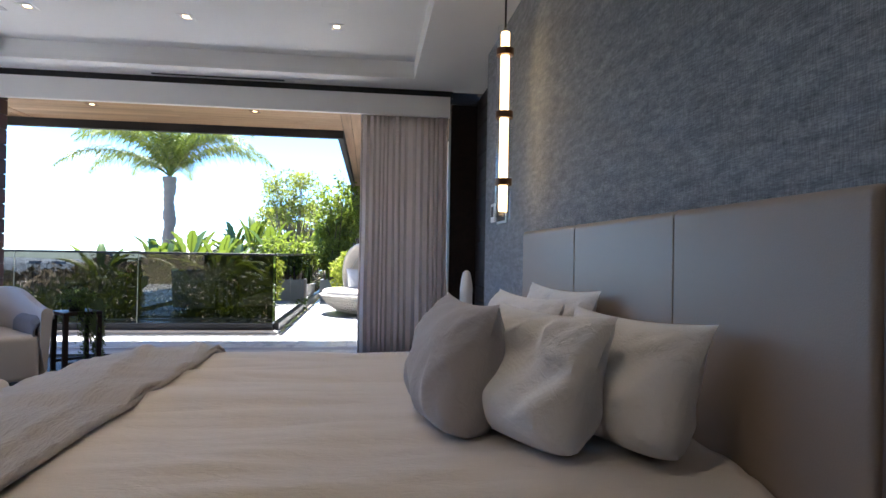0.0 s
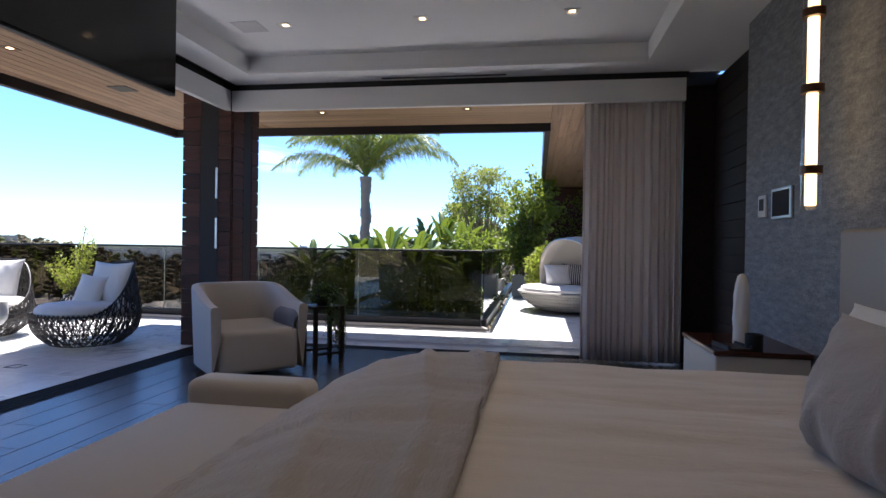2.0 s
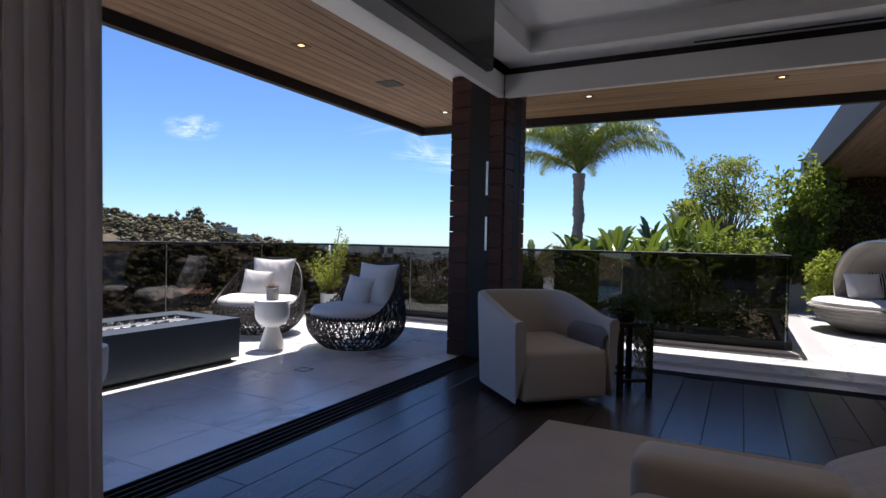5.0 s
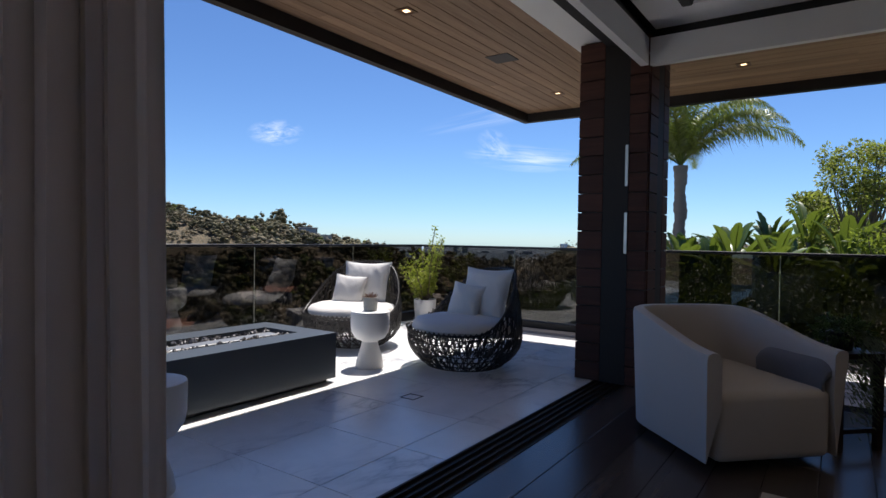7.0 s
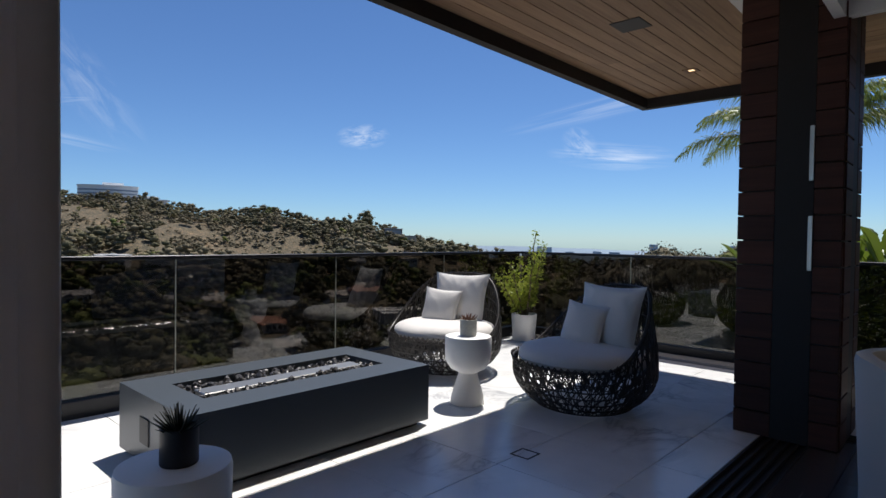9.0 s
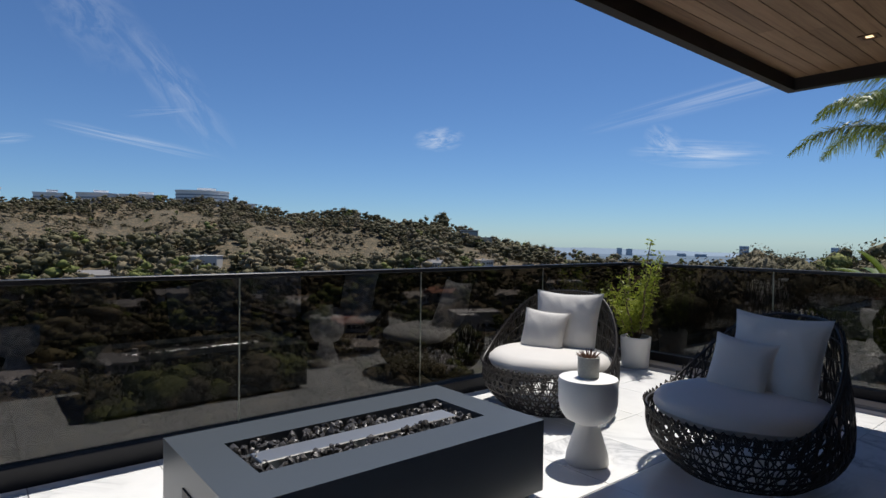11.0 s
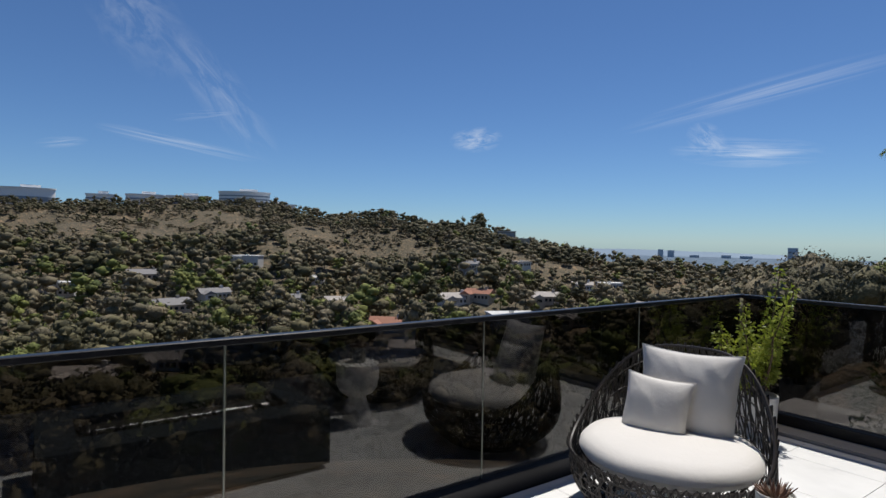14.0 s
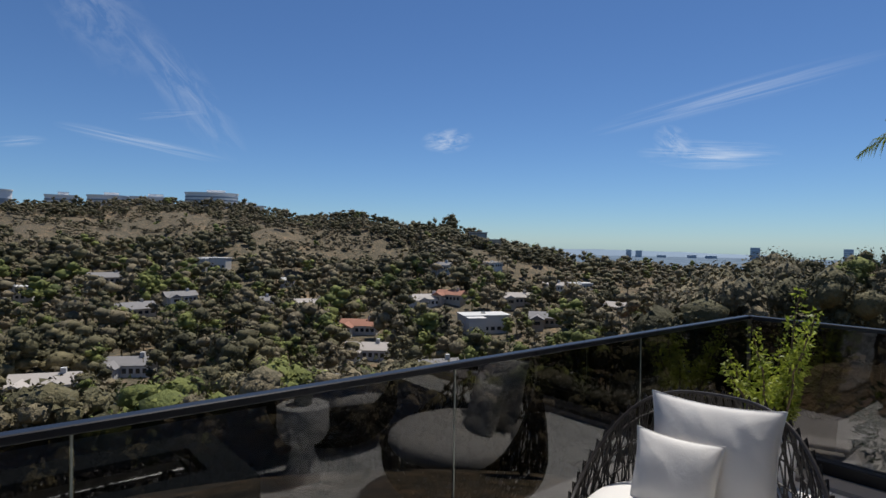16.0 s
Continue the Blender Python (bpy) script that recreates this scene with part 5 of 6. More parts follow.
for i in range(len(radii) - 1):
    for k in range(NA):
        a, b = i * NA + k, i * NA + (k + 1) % NA
        faces.append((a, b, b + NA, a + NA))
centre = len(verts)
verts.append(Vector((OX, OY, -4.2)))
faces += [(centre, (k + 1) % NA, k) for k in range(NA)]
tagged(mesh_from("ground", verts, faces, M_LAND, smooth=True), "dry brushy hillside and valley ground", kind="structure")

# city plain in the far distance, haze painted in as blue-grey base colour
n = Net("city_plain_painted_haze")
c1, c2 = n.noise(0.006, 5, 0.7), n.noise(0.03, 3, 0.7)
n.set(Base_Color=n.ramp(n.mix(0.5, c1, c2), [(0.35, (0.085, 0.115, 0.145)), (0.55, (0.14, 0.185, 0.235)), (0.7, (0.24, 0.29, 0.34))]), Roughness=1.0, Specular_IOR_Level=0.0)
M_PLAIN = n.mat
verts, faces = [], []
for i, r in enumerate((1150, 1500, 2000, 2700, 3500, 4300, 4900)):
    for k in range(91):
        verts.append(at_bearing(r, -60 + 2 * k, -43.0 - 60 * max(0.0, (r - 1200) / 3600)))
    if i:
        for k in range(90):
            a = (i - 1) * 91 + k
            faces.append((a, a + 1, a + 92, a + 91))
tagged(mesh_from("backdrop_plain", verts, faces, M_PLAIN), "far city plain with haze painted into its blue colour", kind="structure")
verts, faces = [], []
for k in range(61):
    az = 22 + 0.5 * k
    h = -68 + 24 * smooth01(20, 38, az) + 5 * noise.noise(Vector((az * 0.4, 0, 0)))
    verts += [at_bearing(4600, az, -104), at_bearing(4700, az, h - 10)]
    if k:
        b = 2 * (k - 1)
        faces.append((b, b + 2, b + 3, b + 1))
# the pale blue of the hills is distance haze put into the base colour
M_FARHILL = plain("far_hill_painted_haze", (0.24, 0.31, 0.38), 1.0, vary=0.05, coarse=0.002, fine=0.01, bump=0.0)
tagged(mesh_from("backdrop_hills", verts, faces, M_FARHILL), "hills on the horizon with haze painted in as pale blue", kind="structure")

# ---- woods ----
def woods_mat(name, stops):
    n = Net(name)
    geo = n.node("NewGeometry")
    v0 = n.coords()
    leafy = n.noise(1.6, 4, 0.7, v0)
    f = n.mix(0.2, n.mix(0.4, n.noise(0.07, 2, 0.5, v0), leafy), geo.outputs["Random Per Island"])
    col = n.ramp(f, stops)
    n.set(Base_Color=col, Roughness=0.75, Specular_IOR_Level=0.2)
    n.bump(leafy, 0.8, 0.5)
    return n.mat


M_WOODS = [
    woods_mat("oak_woods", [(0.34, (0.044, 0.042, 0.021)), (0.5, (0.108, 0.097, 0.049)), (0.66, (0.190, 0.160, 0.082))]),
    woods_mat("eucalyptus_woods", [(0.34, (0.070, 0.066, 0.040)), (0.5, (0.165, 0.138, 0.082)), (0.66, (0.245, 0.196, 0.118))]),
    woods_mat("fresh_woods", [(0.34, (0.055, 0.070, 0.020)), (0.5, (0.135, 0.150, 0.040)), (0.66, (0.215, 0.222, 0.062))]),
]


def tree_template(seed, tris, tall, leaf, fine, nb=7):
    """A unit tree (height 1) as arrays: a dome of billows, leaf tufts all over them, and a trunk."""
    rng = np.random.default_rng(seed)
    ang = rng.uniform(0, 0.8, nb) + np.arange(nb) * 2.4
    up = (np.arange(nb) + rng.uniform(0, 0.8, nb)) / nb
    rad = 0.30 * np.sqrt(np.clip(1.02 - (up * 1.0) ** 2, 0.02, 1)) * rng.uniform(0.35, 1.25, nb) / tall
    c = np.stack([np.cos(ang) * rad, np.sin(ang) * rad, 0.30 + 0.52 * up], 1)
    br = rng.uniform(0.10, 0.25, nb) * (7 / nb) ** 0.33 / tall ** 0.5
    ball = bmesh.new()
    bmesh.ops.create_icosphere(ball, subdivisions=2 if fine else 1, radius=1.0)
    ball.verts.ensure_lookup_table()
    bv = np.array([v.co[:] for v in ball.verts])
    bf = np.array([[v.index for v in f.verts] for f in ball.faces])
    ball.free()
    vs, fs, base = [], [], 0
    for k in range(nb):
        lump = bv * rng.uniform(0.58, 0.92, (len(bv), 1)) * br[k] * np.array([1, 1, 0.85])
        vs.append(lump + c[k])
        fs.append(bf + base)
        base += len(bv)
    pick = rng.choice(nb, tris, p=br ** 2 / (br ** 2).sum())
    d = rng.normal(size=(tris, 3))
    d[:, 2] = np.abs(d[:, 2]) - 0.35
    d /= np.linalg.norm(d, axis=1, keepdims=True)
    p = c[pick] + d * (br[pick] * rng.uniform(0.66, 1.17, tris))[:, None] * np.array([1, 1, 0.9])
    q = d + rng.normal(size=(tris, 3)) * 0.35
    q /= np.linalg.norm(q, axis=1, keepdims=True)
    a = np.cross(q, rng.normal(size=(tris, 3)))
    a /= np.linalg.norm(a, axis=1, keepdims=True)
    b = np.cross(q, a)
    s = leaf * rng.uniform(0.5, 1.4, tris)[:, None]
    vs.append(np.stack([p + a * s, p - a * s * 0.5 + b * s * 0.8, p - a * s * 0.5 - b * s * 0.8], 1).reshape(-1, 3))
    fs.append(np.arange(tris * 3).reshape(-1, 3) + base)
    base += tris * 3
    w = 0.022
    vs.append(np.array([[-w, -w, -0.1], [w, -w, -0.1], [0, w, -0.1], [-w * 0.6, -w * 0.6, 0.55], [w * 0.6, -w * 0.6, 0.55], [0, w * 0.6, 0.55]]))
    fs.append(np.array([[0, 1, 4], [0, 4, 3], [1, 2, 5], [1, 5, 4], [2, 0, 3], [2, 3, 5]]) + base)
    return np.concatenate(vs), np.concatenate(fs)


SCRUB = [tree_template(50 + k, 20, 0.8, 0.085, False, 2) for k in range(8)]
FAR = [tree_template(k, 64, (0.9, 1.05, 1.4, 2.0, 0.85)[k % 5], 0.046, False, 5) for k in range(15)]
MID = [tree_template(30 + k, 200, (0.9, 1.05, 1.4, 2.2, 0.85)[k % 5], 0.033, False, 8) for k in range(10)]
CLOSE = [tree_template(10 + k, 700, (0.9, 1.05, 1.4, 1.8)[k % 4], 0.021, False, 13) for k in range(8)]
NEAR = [tree_template(20 + k, 1900, (1.0, 1.25, 1.6)[k % 3], 0.0155, False, 22) for k in range(5)]


def wood(name, label, places, material, templates):
    vs, fs, base = [], [], 0
    rng = np.random.default_rng(len(places))
    for x, y, z, h, w in places:
        tv, tf = templates[rng.integers(len(templates))]
        a = rng.uniform(0, 6.28)
        c, s = math.cos(a), math.sin(a)
        q = tv * np.array([h * w, h * w, h])
        vs.append(np.stack([q[:, 0] * c - q[:, 1] * s + x, q[:, 0] * s + q[:, 1] * c + y, q[:, 2] + z], 1))
        fs.append(tf + base)
        base += len(tv)
    v, f = np.concatenate(vs), np.concatenate(fs)
    me = bpy.data.meshes.new(name)
    me.vertices.add(len(v))
    me.vertices.foreach_set("co", v.astype(np.float32).ravel())
    me.loops.add(f.size)
    me.loops.foreach_set("vertex_index", f.astype(np.int32).ravel())
    me.polygons.add(len(f))
    me.polygons.foreach_set("loop_start", np.arange(0, f.size, 3, dtype=np.int32))
    me.polygons.foreach_set("use_smooth", np.ones(len(f), dtype=bool))
    me.update(calc_edges=True)
    me.materials.append(material)
    return tagged(new(name, me), label, "trees", kind="stuff")


# houses in the valley: bearing, sight angle, width, roof colour, wall colour, kind of roof
M_WHITEWALL = plain("white_stucco", (0.54, 0.53, 0.505), 0.85, vary=0.08, coarse=0.4, fine=6, bump=0.05)
M_TANWALL = plain("tan_stucco", (0.42, 0.36, 0.29), 0.85, vary=0.06, coarse=0.4, fine=6, bump=0.05)
M_GREYROOF = plain("grey_shingle", (0.21, 0.20, 0.195), 0.9, vary=0.2, coarse=0.6, fine=4, bump=0.2)
M_REDROOF = plain("red_tile_roof", (0.30, 0.14, 0.09), 0.9, vary=0.2, coarse=0.6, fine=4, bump=0.2)
M_TANROOF = plain("pale_roof", (0.40, 0.36, 0.32), 0.9, vary=0.15, coarse=0.6, fine=4, bump=0.2)
M_WINDOW = plain("dark_window", (0.02, 0.025, 0.032), 0.15, vary=0.2, bump=0.0)
HOUSES = [
    (47.3, -9.0, 20, M_WHITEWALL, M_WHITEWALL, "flat", "white modern house with a flat white roof"), (58.8, -11.6, 15, M_TANROOF, M_WHITEWALL, "gable", "white house with a pale gabled roof"),
    (59.5, -9.3, 16, M_REDROOF, M_WHITEWALL, "gable", "white house with a red tile roof"), (79.9, -7.0, 20, M_GREYROOF, M_TANWALL, "gable", "tan house with a grey shingle roof and chimneys"),
    (73.0, -2.9, 18, M_WHITEWALL, M_WHITEWALL, "flat", "low white house with a flat roof"), (64.3, -7.0, 17, M_TANROOF, M_TANWALL, "gable", "tan bungalow with a pale low roof"),
    (81.7, -4.1, 20, M_GREYROOF, M_TANWALL, "gable", "tan bungalow with a grey roof"), (69.0, -6.6, 13, M_GREYROOF, M_WHITEWALL, "gable", "white cottage with a grey roof"),
    (79.9, -12.0, 14, M_GREYROOF, M_WHITEWALL, "gable", "white house with a steep grey gable"), 
    (44.0, -6.3, 14, M_TANROOF, M_TANWALL, "gable", "tan bungalow with a pale roof"), (41.0, -8.2, 15, M_GREYROOF, M_TANWALL, "gable", "tan bungalow with a grey roof"),
    (53.0, -6.6, 15, M_TANROOF, M_WHITEWALL, "gable", "white house with a pale roof"), (50.5, -6.2, 14, M_REDROOF, M_TANWALL, "gable", "tan house with a red tile roof"),
    (46.5, -2.9, 12, M_TANROOF, M_WHITEWALL, "flat", "small white hillside house"), (51.5, -3.1, 11, M_GREYROOF, M_WHITEWALL, "gable", "small white hillside house with a grey roof"),
    (38.0, -4.6, 14, M_WHITEWALL, M_WHITEWALL, "flat", "white house with a flat roof"), (40.5, -5.0, 12, M_TANROOF, M_WHITEWALL, "gable", "white house with a pale roof"),
    (76.0, -6.0, 16, M_GREYROOF, M_WHITEWALL, "gable", "white house with a grey roof"), (88.0, -5.2, 18, M_WHITEWALL, M_WHITEWALL, "flat", "long white flat-roofed house"),
    (66.5, -4.6, 8, M_WHITEWALL, M_WHITEWALL, "gable", "small white pavilion among trees"), (35.0, -6.8, 15, M_TANROOF, M_TANWALL, "gable", "tan bungalow with a pale roof"),
    (52.0, -13.5, 15, M_GREYROOF, M_WHITEWALL, "gable", "white house with a grey roof"), (64.0, -15.0, 14, M_TANROOF, M_TANWALL, "gable", "tan house with a pale roof"),
    (86.0, -13.0, 16, M_TANROOF, M_WHITEWALL, "gable", "white house with a pale roof"), (93.0, -9.0, 16, M_REDROOF, M_TANWALL, "gable", "tan house with a red roof"),
    (62.0, -17.5, 15, M_TANROOF, M_WHITEWALL, "gable", "white house with a pale roof"), (48.0, -16.0, 16, M_GREYROOF, M_WHITEWALL, "flat", "white modern house with a flat roof"),
    (75.0, -18.0, 15, M_TANROOF, M_TANWALL, "gable", "tan house with a pale roof"), (40.0, -15.0, 15, M_TANROOF, M_WHITEWALL, "gable", "white house with a pale roof"),
    (55.0, -18.5, 14, M_GREYROOF, M_WHITEWALL, "gable", "white house with a grey roof"), (34.0, -17.0, 15, M_WHITEWALL, M_WHITEWALL, "flat", "white modern house with a flat roof"),
    (17.4, -8.6, 12, M_WHITEWALL, M_WHITEWALL, "flat", "white modern house with a flat roof"),
    (31.0, -8.6, 15, M_REDROOF, M_TANWALL, "gable", "tan house with a red tile roof"), (71.0, -11.0, 14, M_GREYROOF, M_TANWALL, "gable", "tan house with a grey roof"),
]
CLEAR = []


def house(at, turn, w, roof_m, wall_m, kind, label, storeys=1):
    d, hh = w * 0.55, 3.4 * storeys
    t = thing("house", label, "house", at, turn, group="valley houses")
    part("wall", boxed(-w / 2, -d / 2, -4.0, w / 2, d / 2, hh), wall_m, t, "", False)
    wing = w * 0.28
    part("wing", boxed(-w / 2 + 0.5, -d / 2 - wing, -4.0, -w / 2 + 0.5 + w * 0.36, -d / 2, hh - 0.3), wall_m, t, "projecting wing", False)
    if kind == "flat":
        rb = boxed(-w / 2 - 0.4, -d / 2 - 0.4, hh, w / 2 + 0.4, d / 2 + 0.4, hh + 0.5)
        box(rb, -w / 2 + 0.2, -d / 2 - wing - 0.3, hh - 0.3, -w / 2 + 0.8 + w * 0.36, -d / 2 - 0.4, hh + 0.1)
        roof = part("roof", rb, roof_m, t, "", False)
        part("vent", boxed(-1, -1, hh + 0.5, 0.6, 0.6, hh + 1.2), M_STEEL, roof, "", False)
    else:
        rise = d * 0.27

        def gable(x0, x1, y0, y1, z, up, along):
            vs = [(x0, y0, z), (x1, y0, z), (x1, y1, z), (x0, y1, z)]
            if along == "X":
                vs += [(x0, (y0 + y1) / 2, z + up), (x1, (y0 + y1) / 2, z + up)]
                return vs, [(0, 1, 5, 4), (2, 3, 4, 5), (0, 4, 3), (1, 2, 5), (3, 2, 1, 0)]
            vs += [((x0 + x1) / 2, y0, z + up), ((x0 + x1) / 2, y1, z + up)]
            return vs, [(0, 4, 5, 3), (1, 2, 5, 4), (0, 1, 4), (2, 3, 5), (3, 2, 1, 0)]

        vs, fs = gable(-w / 2 - 0.5, w / 2 + 0.5, -d / 2 - 0.5, d / 2 + 0.5, hh, rise, "X")
        roof = mesh_from("roof", vs, fs, roof_m, t)
        vs, fs = gable(-w / 2, -w / 2 + 1.0 + w * 0.36, -d / 2 - wing - 0.5, 0, hh - 0.3, rise * 0.75, "Y")
        mesh_from("wing_roof", vs, fs, roof_m, t)
        part("chimney", boxed(w * 0.22, -0.6, hh, w * 0.22 + 1.3, 0.6, hh + rise + 1.2), wall_m, roof, "", False)
    for k in range(4):
        x = -w * 0.06 + k * w * 0.14
        win = part("window", boxed(x, -d / 2 - 0.06, 0.9, x + w * 0.085, -d / 2 - 0.02, 2.4), M_WINDOW, t, "dark window", False)
        part("frame", boxed(x - 0.12, -d / 2 - 0.04, 0.75, x + w * 0.085 + 0.12, -d / 2 - 0.005, 0.9), M_WHITEWALL, win, "", False)
    part("window", boxed(-w / 2 + 0.5 + w * 0.1, -d / 2 - wing - 0.05, 0.9, -w / 2 + 0.5 + w * 0.27, -d / 2 - wing - 0.01, 2.3), M_WINDOW, t, "dark window", False)


rng = random.Random(77)
for az, el, w, roof_m, wall_m, kind, label in HOUSES:
    r = sighted(az, el)
    p = at_bearing(r, az)
    CLEAR.append((p.x, p.y, w * 0.75, r, az))
    house(p + Vector((0, 0, 0.3)), az + rng.uniform(-30, 30), w, roof_m, wall_m, kind, label, 2 if kind == "flat" and w > 15 else 1)


def blocked(x, y, h=9.0, z=0.0):
    """Whether a tree would stand on a house or in front of it."""
    for cx, cy, q, r, az in CLEAR:
        dx2, dy2 = x - cx, y - cy
        if dx2 * dx2 + dy2 * dy2 < q * q:
            return True
        rr = math.hypot(x - OX, y - OY)
        if rr < r and r - rr < 45:
            b = math.degrees(math.atan2(-(x - OX), y - OY))
            if abs(b - az) * r * 0.01745 < q * 0.62:
                room = land(r, az) + 2.4 - 1.6
                sight = 1.6 + room * rr / r
                if z + h > sight:
                    return True
    return False


rng = random.Random(123)
lists = [[], [], []]
mids = [[], [], []]
closes = [[], [], []]
tries = 0
while tries < 6900:
    tries += 1
    az = rng.uniform(3, 112) if rng.random() < 0.9 else rng.uniform(-60, 3)
    u = rng.random()
    r = 34 + 700 * u ** 0.8
    el, big = ridge(az)
    if r > big + 25:
        continue
    p = at_bearing(r, az)
    hill = (r - 0.36 * big) / (0.64 * big)
    thin = noise.noise(Vector((p.x * 0.012, p.y * 0.012, 7))) + 0.4 * noise.noise(Vector((p.x * 0.04, p.y * 0.04, 3)))
    bare = az > 55 and 0.55 < hill < 0.97
    if bare and thin > -0.22 and rng.random() < 0.85:
        continue
    h = rng.uniform(6.0, 15.0) + 8 * rng.random() ** 4 if hill < 0.45 else rng.uniform(5.0, 12.5)
    if bare:
        h *= 0.65
    if r < 120 and az > 27:
        h = min(h, max(2.5, (1.6 + r * math.tan(radians(-10.5))) - p.z))
    if az < 27 and r < 125:
        continue
    if blocked(p.x, p.y, h, p.z):
        continue
    k = 2 if rng.random() < (0.24 if hill < 0.3 else 0.06) else (1 if rng.random() < 0.38 else 0)
    (closes if r < 155 else mids if r < 330 else lists)[k].append((p.x, p.y, p.z - 0.3, h, rng.uniform(0.85, 1.35) if r < 330 else rng.uniform(0.95, 1.5)))
# scrub in clumps over the dry upper slope
bushes = []
tries = 0
while tries < 9000:
    tries += 1
    az = rng.uniform(52, 112)
    el, big = ridge(az)
    r = big * rng.uniform(0.58, 0.99)
    p = at_bearing(r, az)
    if noise.noise(Vector((p.x * 0.02, p.y * 0.02, 11))) + 0.6 * noise.noise(Vector((p.x * 0.07, p.y * 0.07, 5))) < -0.08:
        continue
    bushes.append((p.x, p.y, p.z - 0.5, rng.uniform(1.4, 4.0), rng.uniform(1.2, 2.2)))
# a crest of trees along the ridge
for k in range(1300):
    az = rng.uniform(40, 112)
    el, big = ridge(az)
    r = big - rng.uniform(-8, 75)
    p = at_bearing(r, az)
    h = rng.uniform(4.5, 9.0) if az > 53 else rng.uniform(5, 10)
    lists[rng.choice((0, 0, 1))].append((p.x, p.y, p.z - 0.3, h, rng.uniform(1.0, 1.9)))
for az, h in ((50.2, 17), (50.7, 19), (51.2, 18), (52.3, 15), (52.8, 12), (49.2, 12), (57.0, 13), (56.6, 9), (41.0, 12), (43.0, 11), (42.3, 12), (85.5, 12), (83.8, 14)):
    el, big = ridge(az)
    p = at_bearing(big - 8, az)
    lists[0].append((p.x, p.y, p.z - 0.5, h, 0.9))
for k, (nm, lb) in enumerate((("oak_woodland", "dark green oaks and scrub over hillside and valley"), ("eucalyptus_woodland", "grey-green eucalyptus and brush in the valley"), ("garden_woodland", "fresh green garden trees between the houses"))):
    wood(nm, lb, lists[k], M_WOODS[k], FAR)
    wood(nm, lb, mids[k], M_WOODS[k], MID)
    wood(nm, lb, closes[k], M_WOODS[k], CLOSE)
wood("hillside_scrub", "grey-green scrub in clumps over the dry slope", bushes, M_WOODS[1], SCRUB)
near = [[], []]
for k in range(150):
    az = rng.uniform(-4, 28.5)
    r = rng.uniform(62, 150)
    p = at_bearing(r, az)
    top = 1.6 + r * math.tan(radians(0.1 + 1.0 * noise.noise(Vector((az * 0.35, 0, 0))) - 2.2 * smooth01(20, 29, az) + rng.uniform(-2.2, 0.3)))
    h = top - p.z
    if h > 3 and not blocked(p.x, p.y, h, p.z):
        near[k % 2].append((p.x, p.y, p.z, h, rng.uniform(0.7, 1.1)))
for k in range(34):
    az, r = rng.uniform(30, 120), rng.uniform(22, 60)
    p = at_bearing(r, az)
    h = min(rng.uniform(4, 8), (1.6 + r * math.tan(radians(-13))) - p.z)
    if h > 2:
        near[k % 2].append((p.x, p.y, p.z, h, rng.uniform(0.8, 1.2)))
wood("near_oaks", "dark green trees on the slope beside the house", near[0], M_WOODS[0], NEAR)
wood("near_eucalyptus", "grey-green trees on the slope beside the house", near[1], M_WOODS[1], NEAR)

# ---- white buildings along the ridge ----
M_TRAV = plain("pale_travertine", (0.78, 0.78, 0.77), 0.85, vary=0.04, coarse=0.1, fine=1.0, bump=0.02)
M_BAND = plain("tinted_band_window", (0.22, 0.26, 0.30), 0.3, vary=0.1, bump=0.0)


def ridge_building(az, el, w, h, bays, curved, label):
    el0, big = ridge(az)
    r = big + 30
    p = at_bearing(r, az, 1.6 + r * math.tan(radians(el)))
    t = thing("hilltop_building", label, "building", p, az, group="white buildings on the ridge")

    def sheet(z0, z1, grow):
        n = 24
        pts = []
        for k in range(n + 1):
            u = k / n
            a = math.pi * (1 - u)
            x = math.cos(a) * (w / 2 + grow)
            y = -math.sin(a) * (w * 0.22 if curved else 0.0) - grow
            pts.append((x, y))
        if not curved:
            pts = [(-w / 2 - grow, -w * 0.12 - grow), (w / 2 + grow, -w * 0.12 - grow)]
        pts += [(w / 2 + grow, w * 0.3), (-w / 2 - grow, w * 0.3)]
        bm = bmesh.new()
        lo = [bm.verts.new((x, y, z0)) for x, y in pts]
        hi = [bm.verts.new((x, y, z1)) for x, y in pts]
        m = len(pts)
        for k in range(m):
            bm.faces.new((lo[k], lo[(k + 1) % m], hi[(k + 1) % m], hi[k]))
        bm.faces.new(hi)
        bm.faces.new(lo[::-1])
        return bm

    part("wall", sheet(-14, h, 0.0), M_TRAV, t, "", False)
    for k in range(bays):
        z = h * (0.22 + 0.72 * k / bays)
        part("window_band", sheet(z, z + h * 0.30 / bays, 0.35), M_BAND, t, "band of tinted windows", False)
    part("parapet", sheet(h, h + 1.3, 0.8), M_TRAV, t, "", False)
    part("penthouse", boxed(-w * 0.1, -w * 0.05, h + 1.3, w * 0.25, w * 0.2, h + 4.5), M_TRAV, t, "", False)


ridge_building(73.3, 2.75, 58, 16, 3, True, "large white curved museum-like building on the ridge")
ridge_building(81.6, 2.45, 42, 13, 2, True, "white curved building on the ridge")
ridge_building(78.2, 2.6, 46, 11, 2, False, "low white building on the ridge")
ridge_building(85.0, 2.4, 30, 12, 2, False, "white stepped building on the ridge")
ridge_building(90.2, 2.2, 54, 18, 1, True, "white round-roofed building on the ridge")
ridge_building(70.2, 2.3, 36, 8, 1, False, "low white terrace building on the ridge")
el0, big = ridge(47.0)
p = at_bearing(big - 45, 47.3) + Vector((0, 0, 7.0))
t = thing("hillside_villa", "modern grey and glass villa at the end of the ridge", "house", p, 47)
part("lower_floor", boxed(-8, -6, -14, 13, 6, 2.6), M_TANWALL, t, "", False)
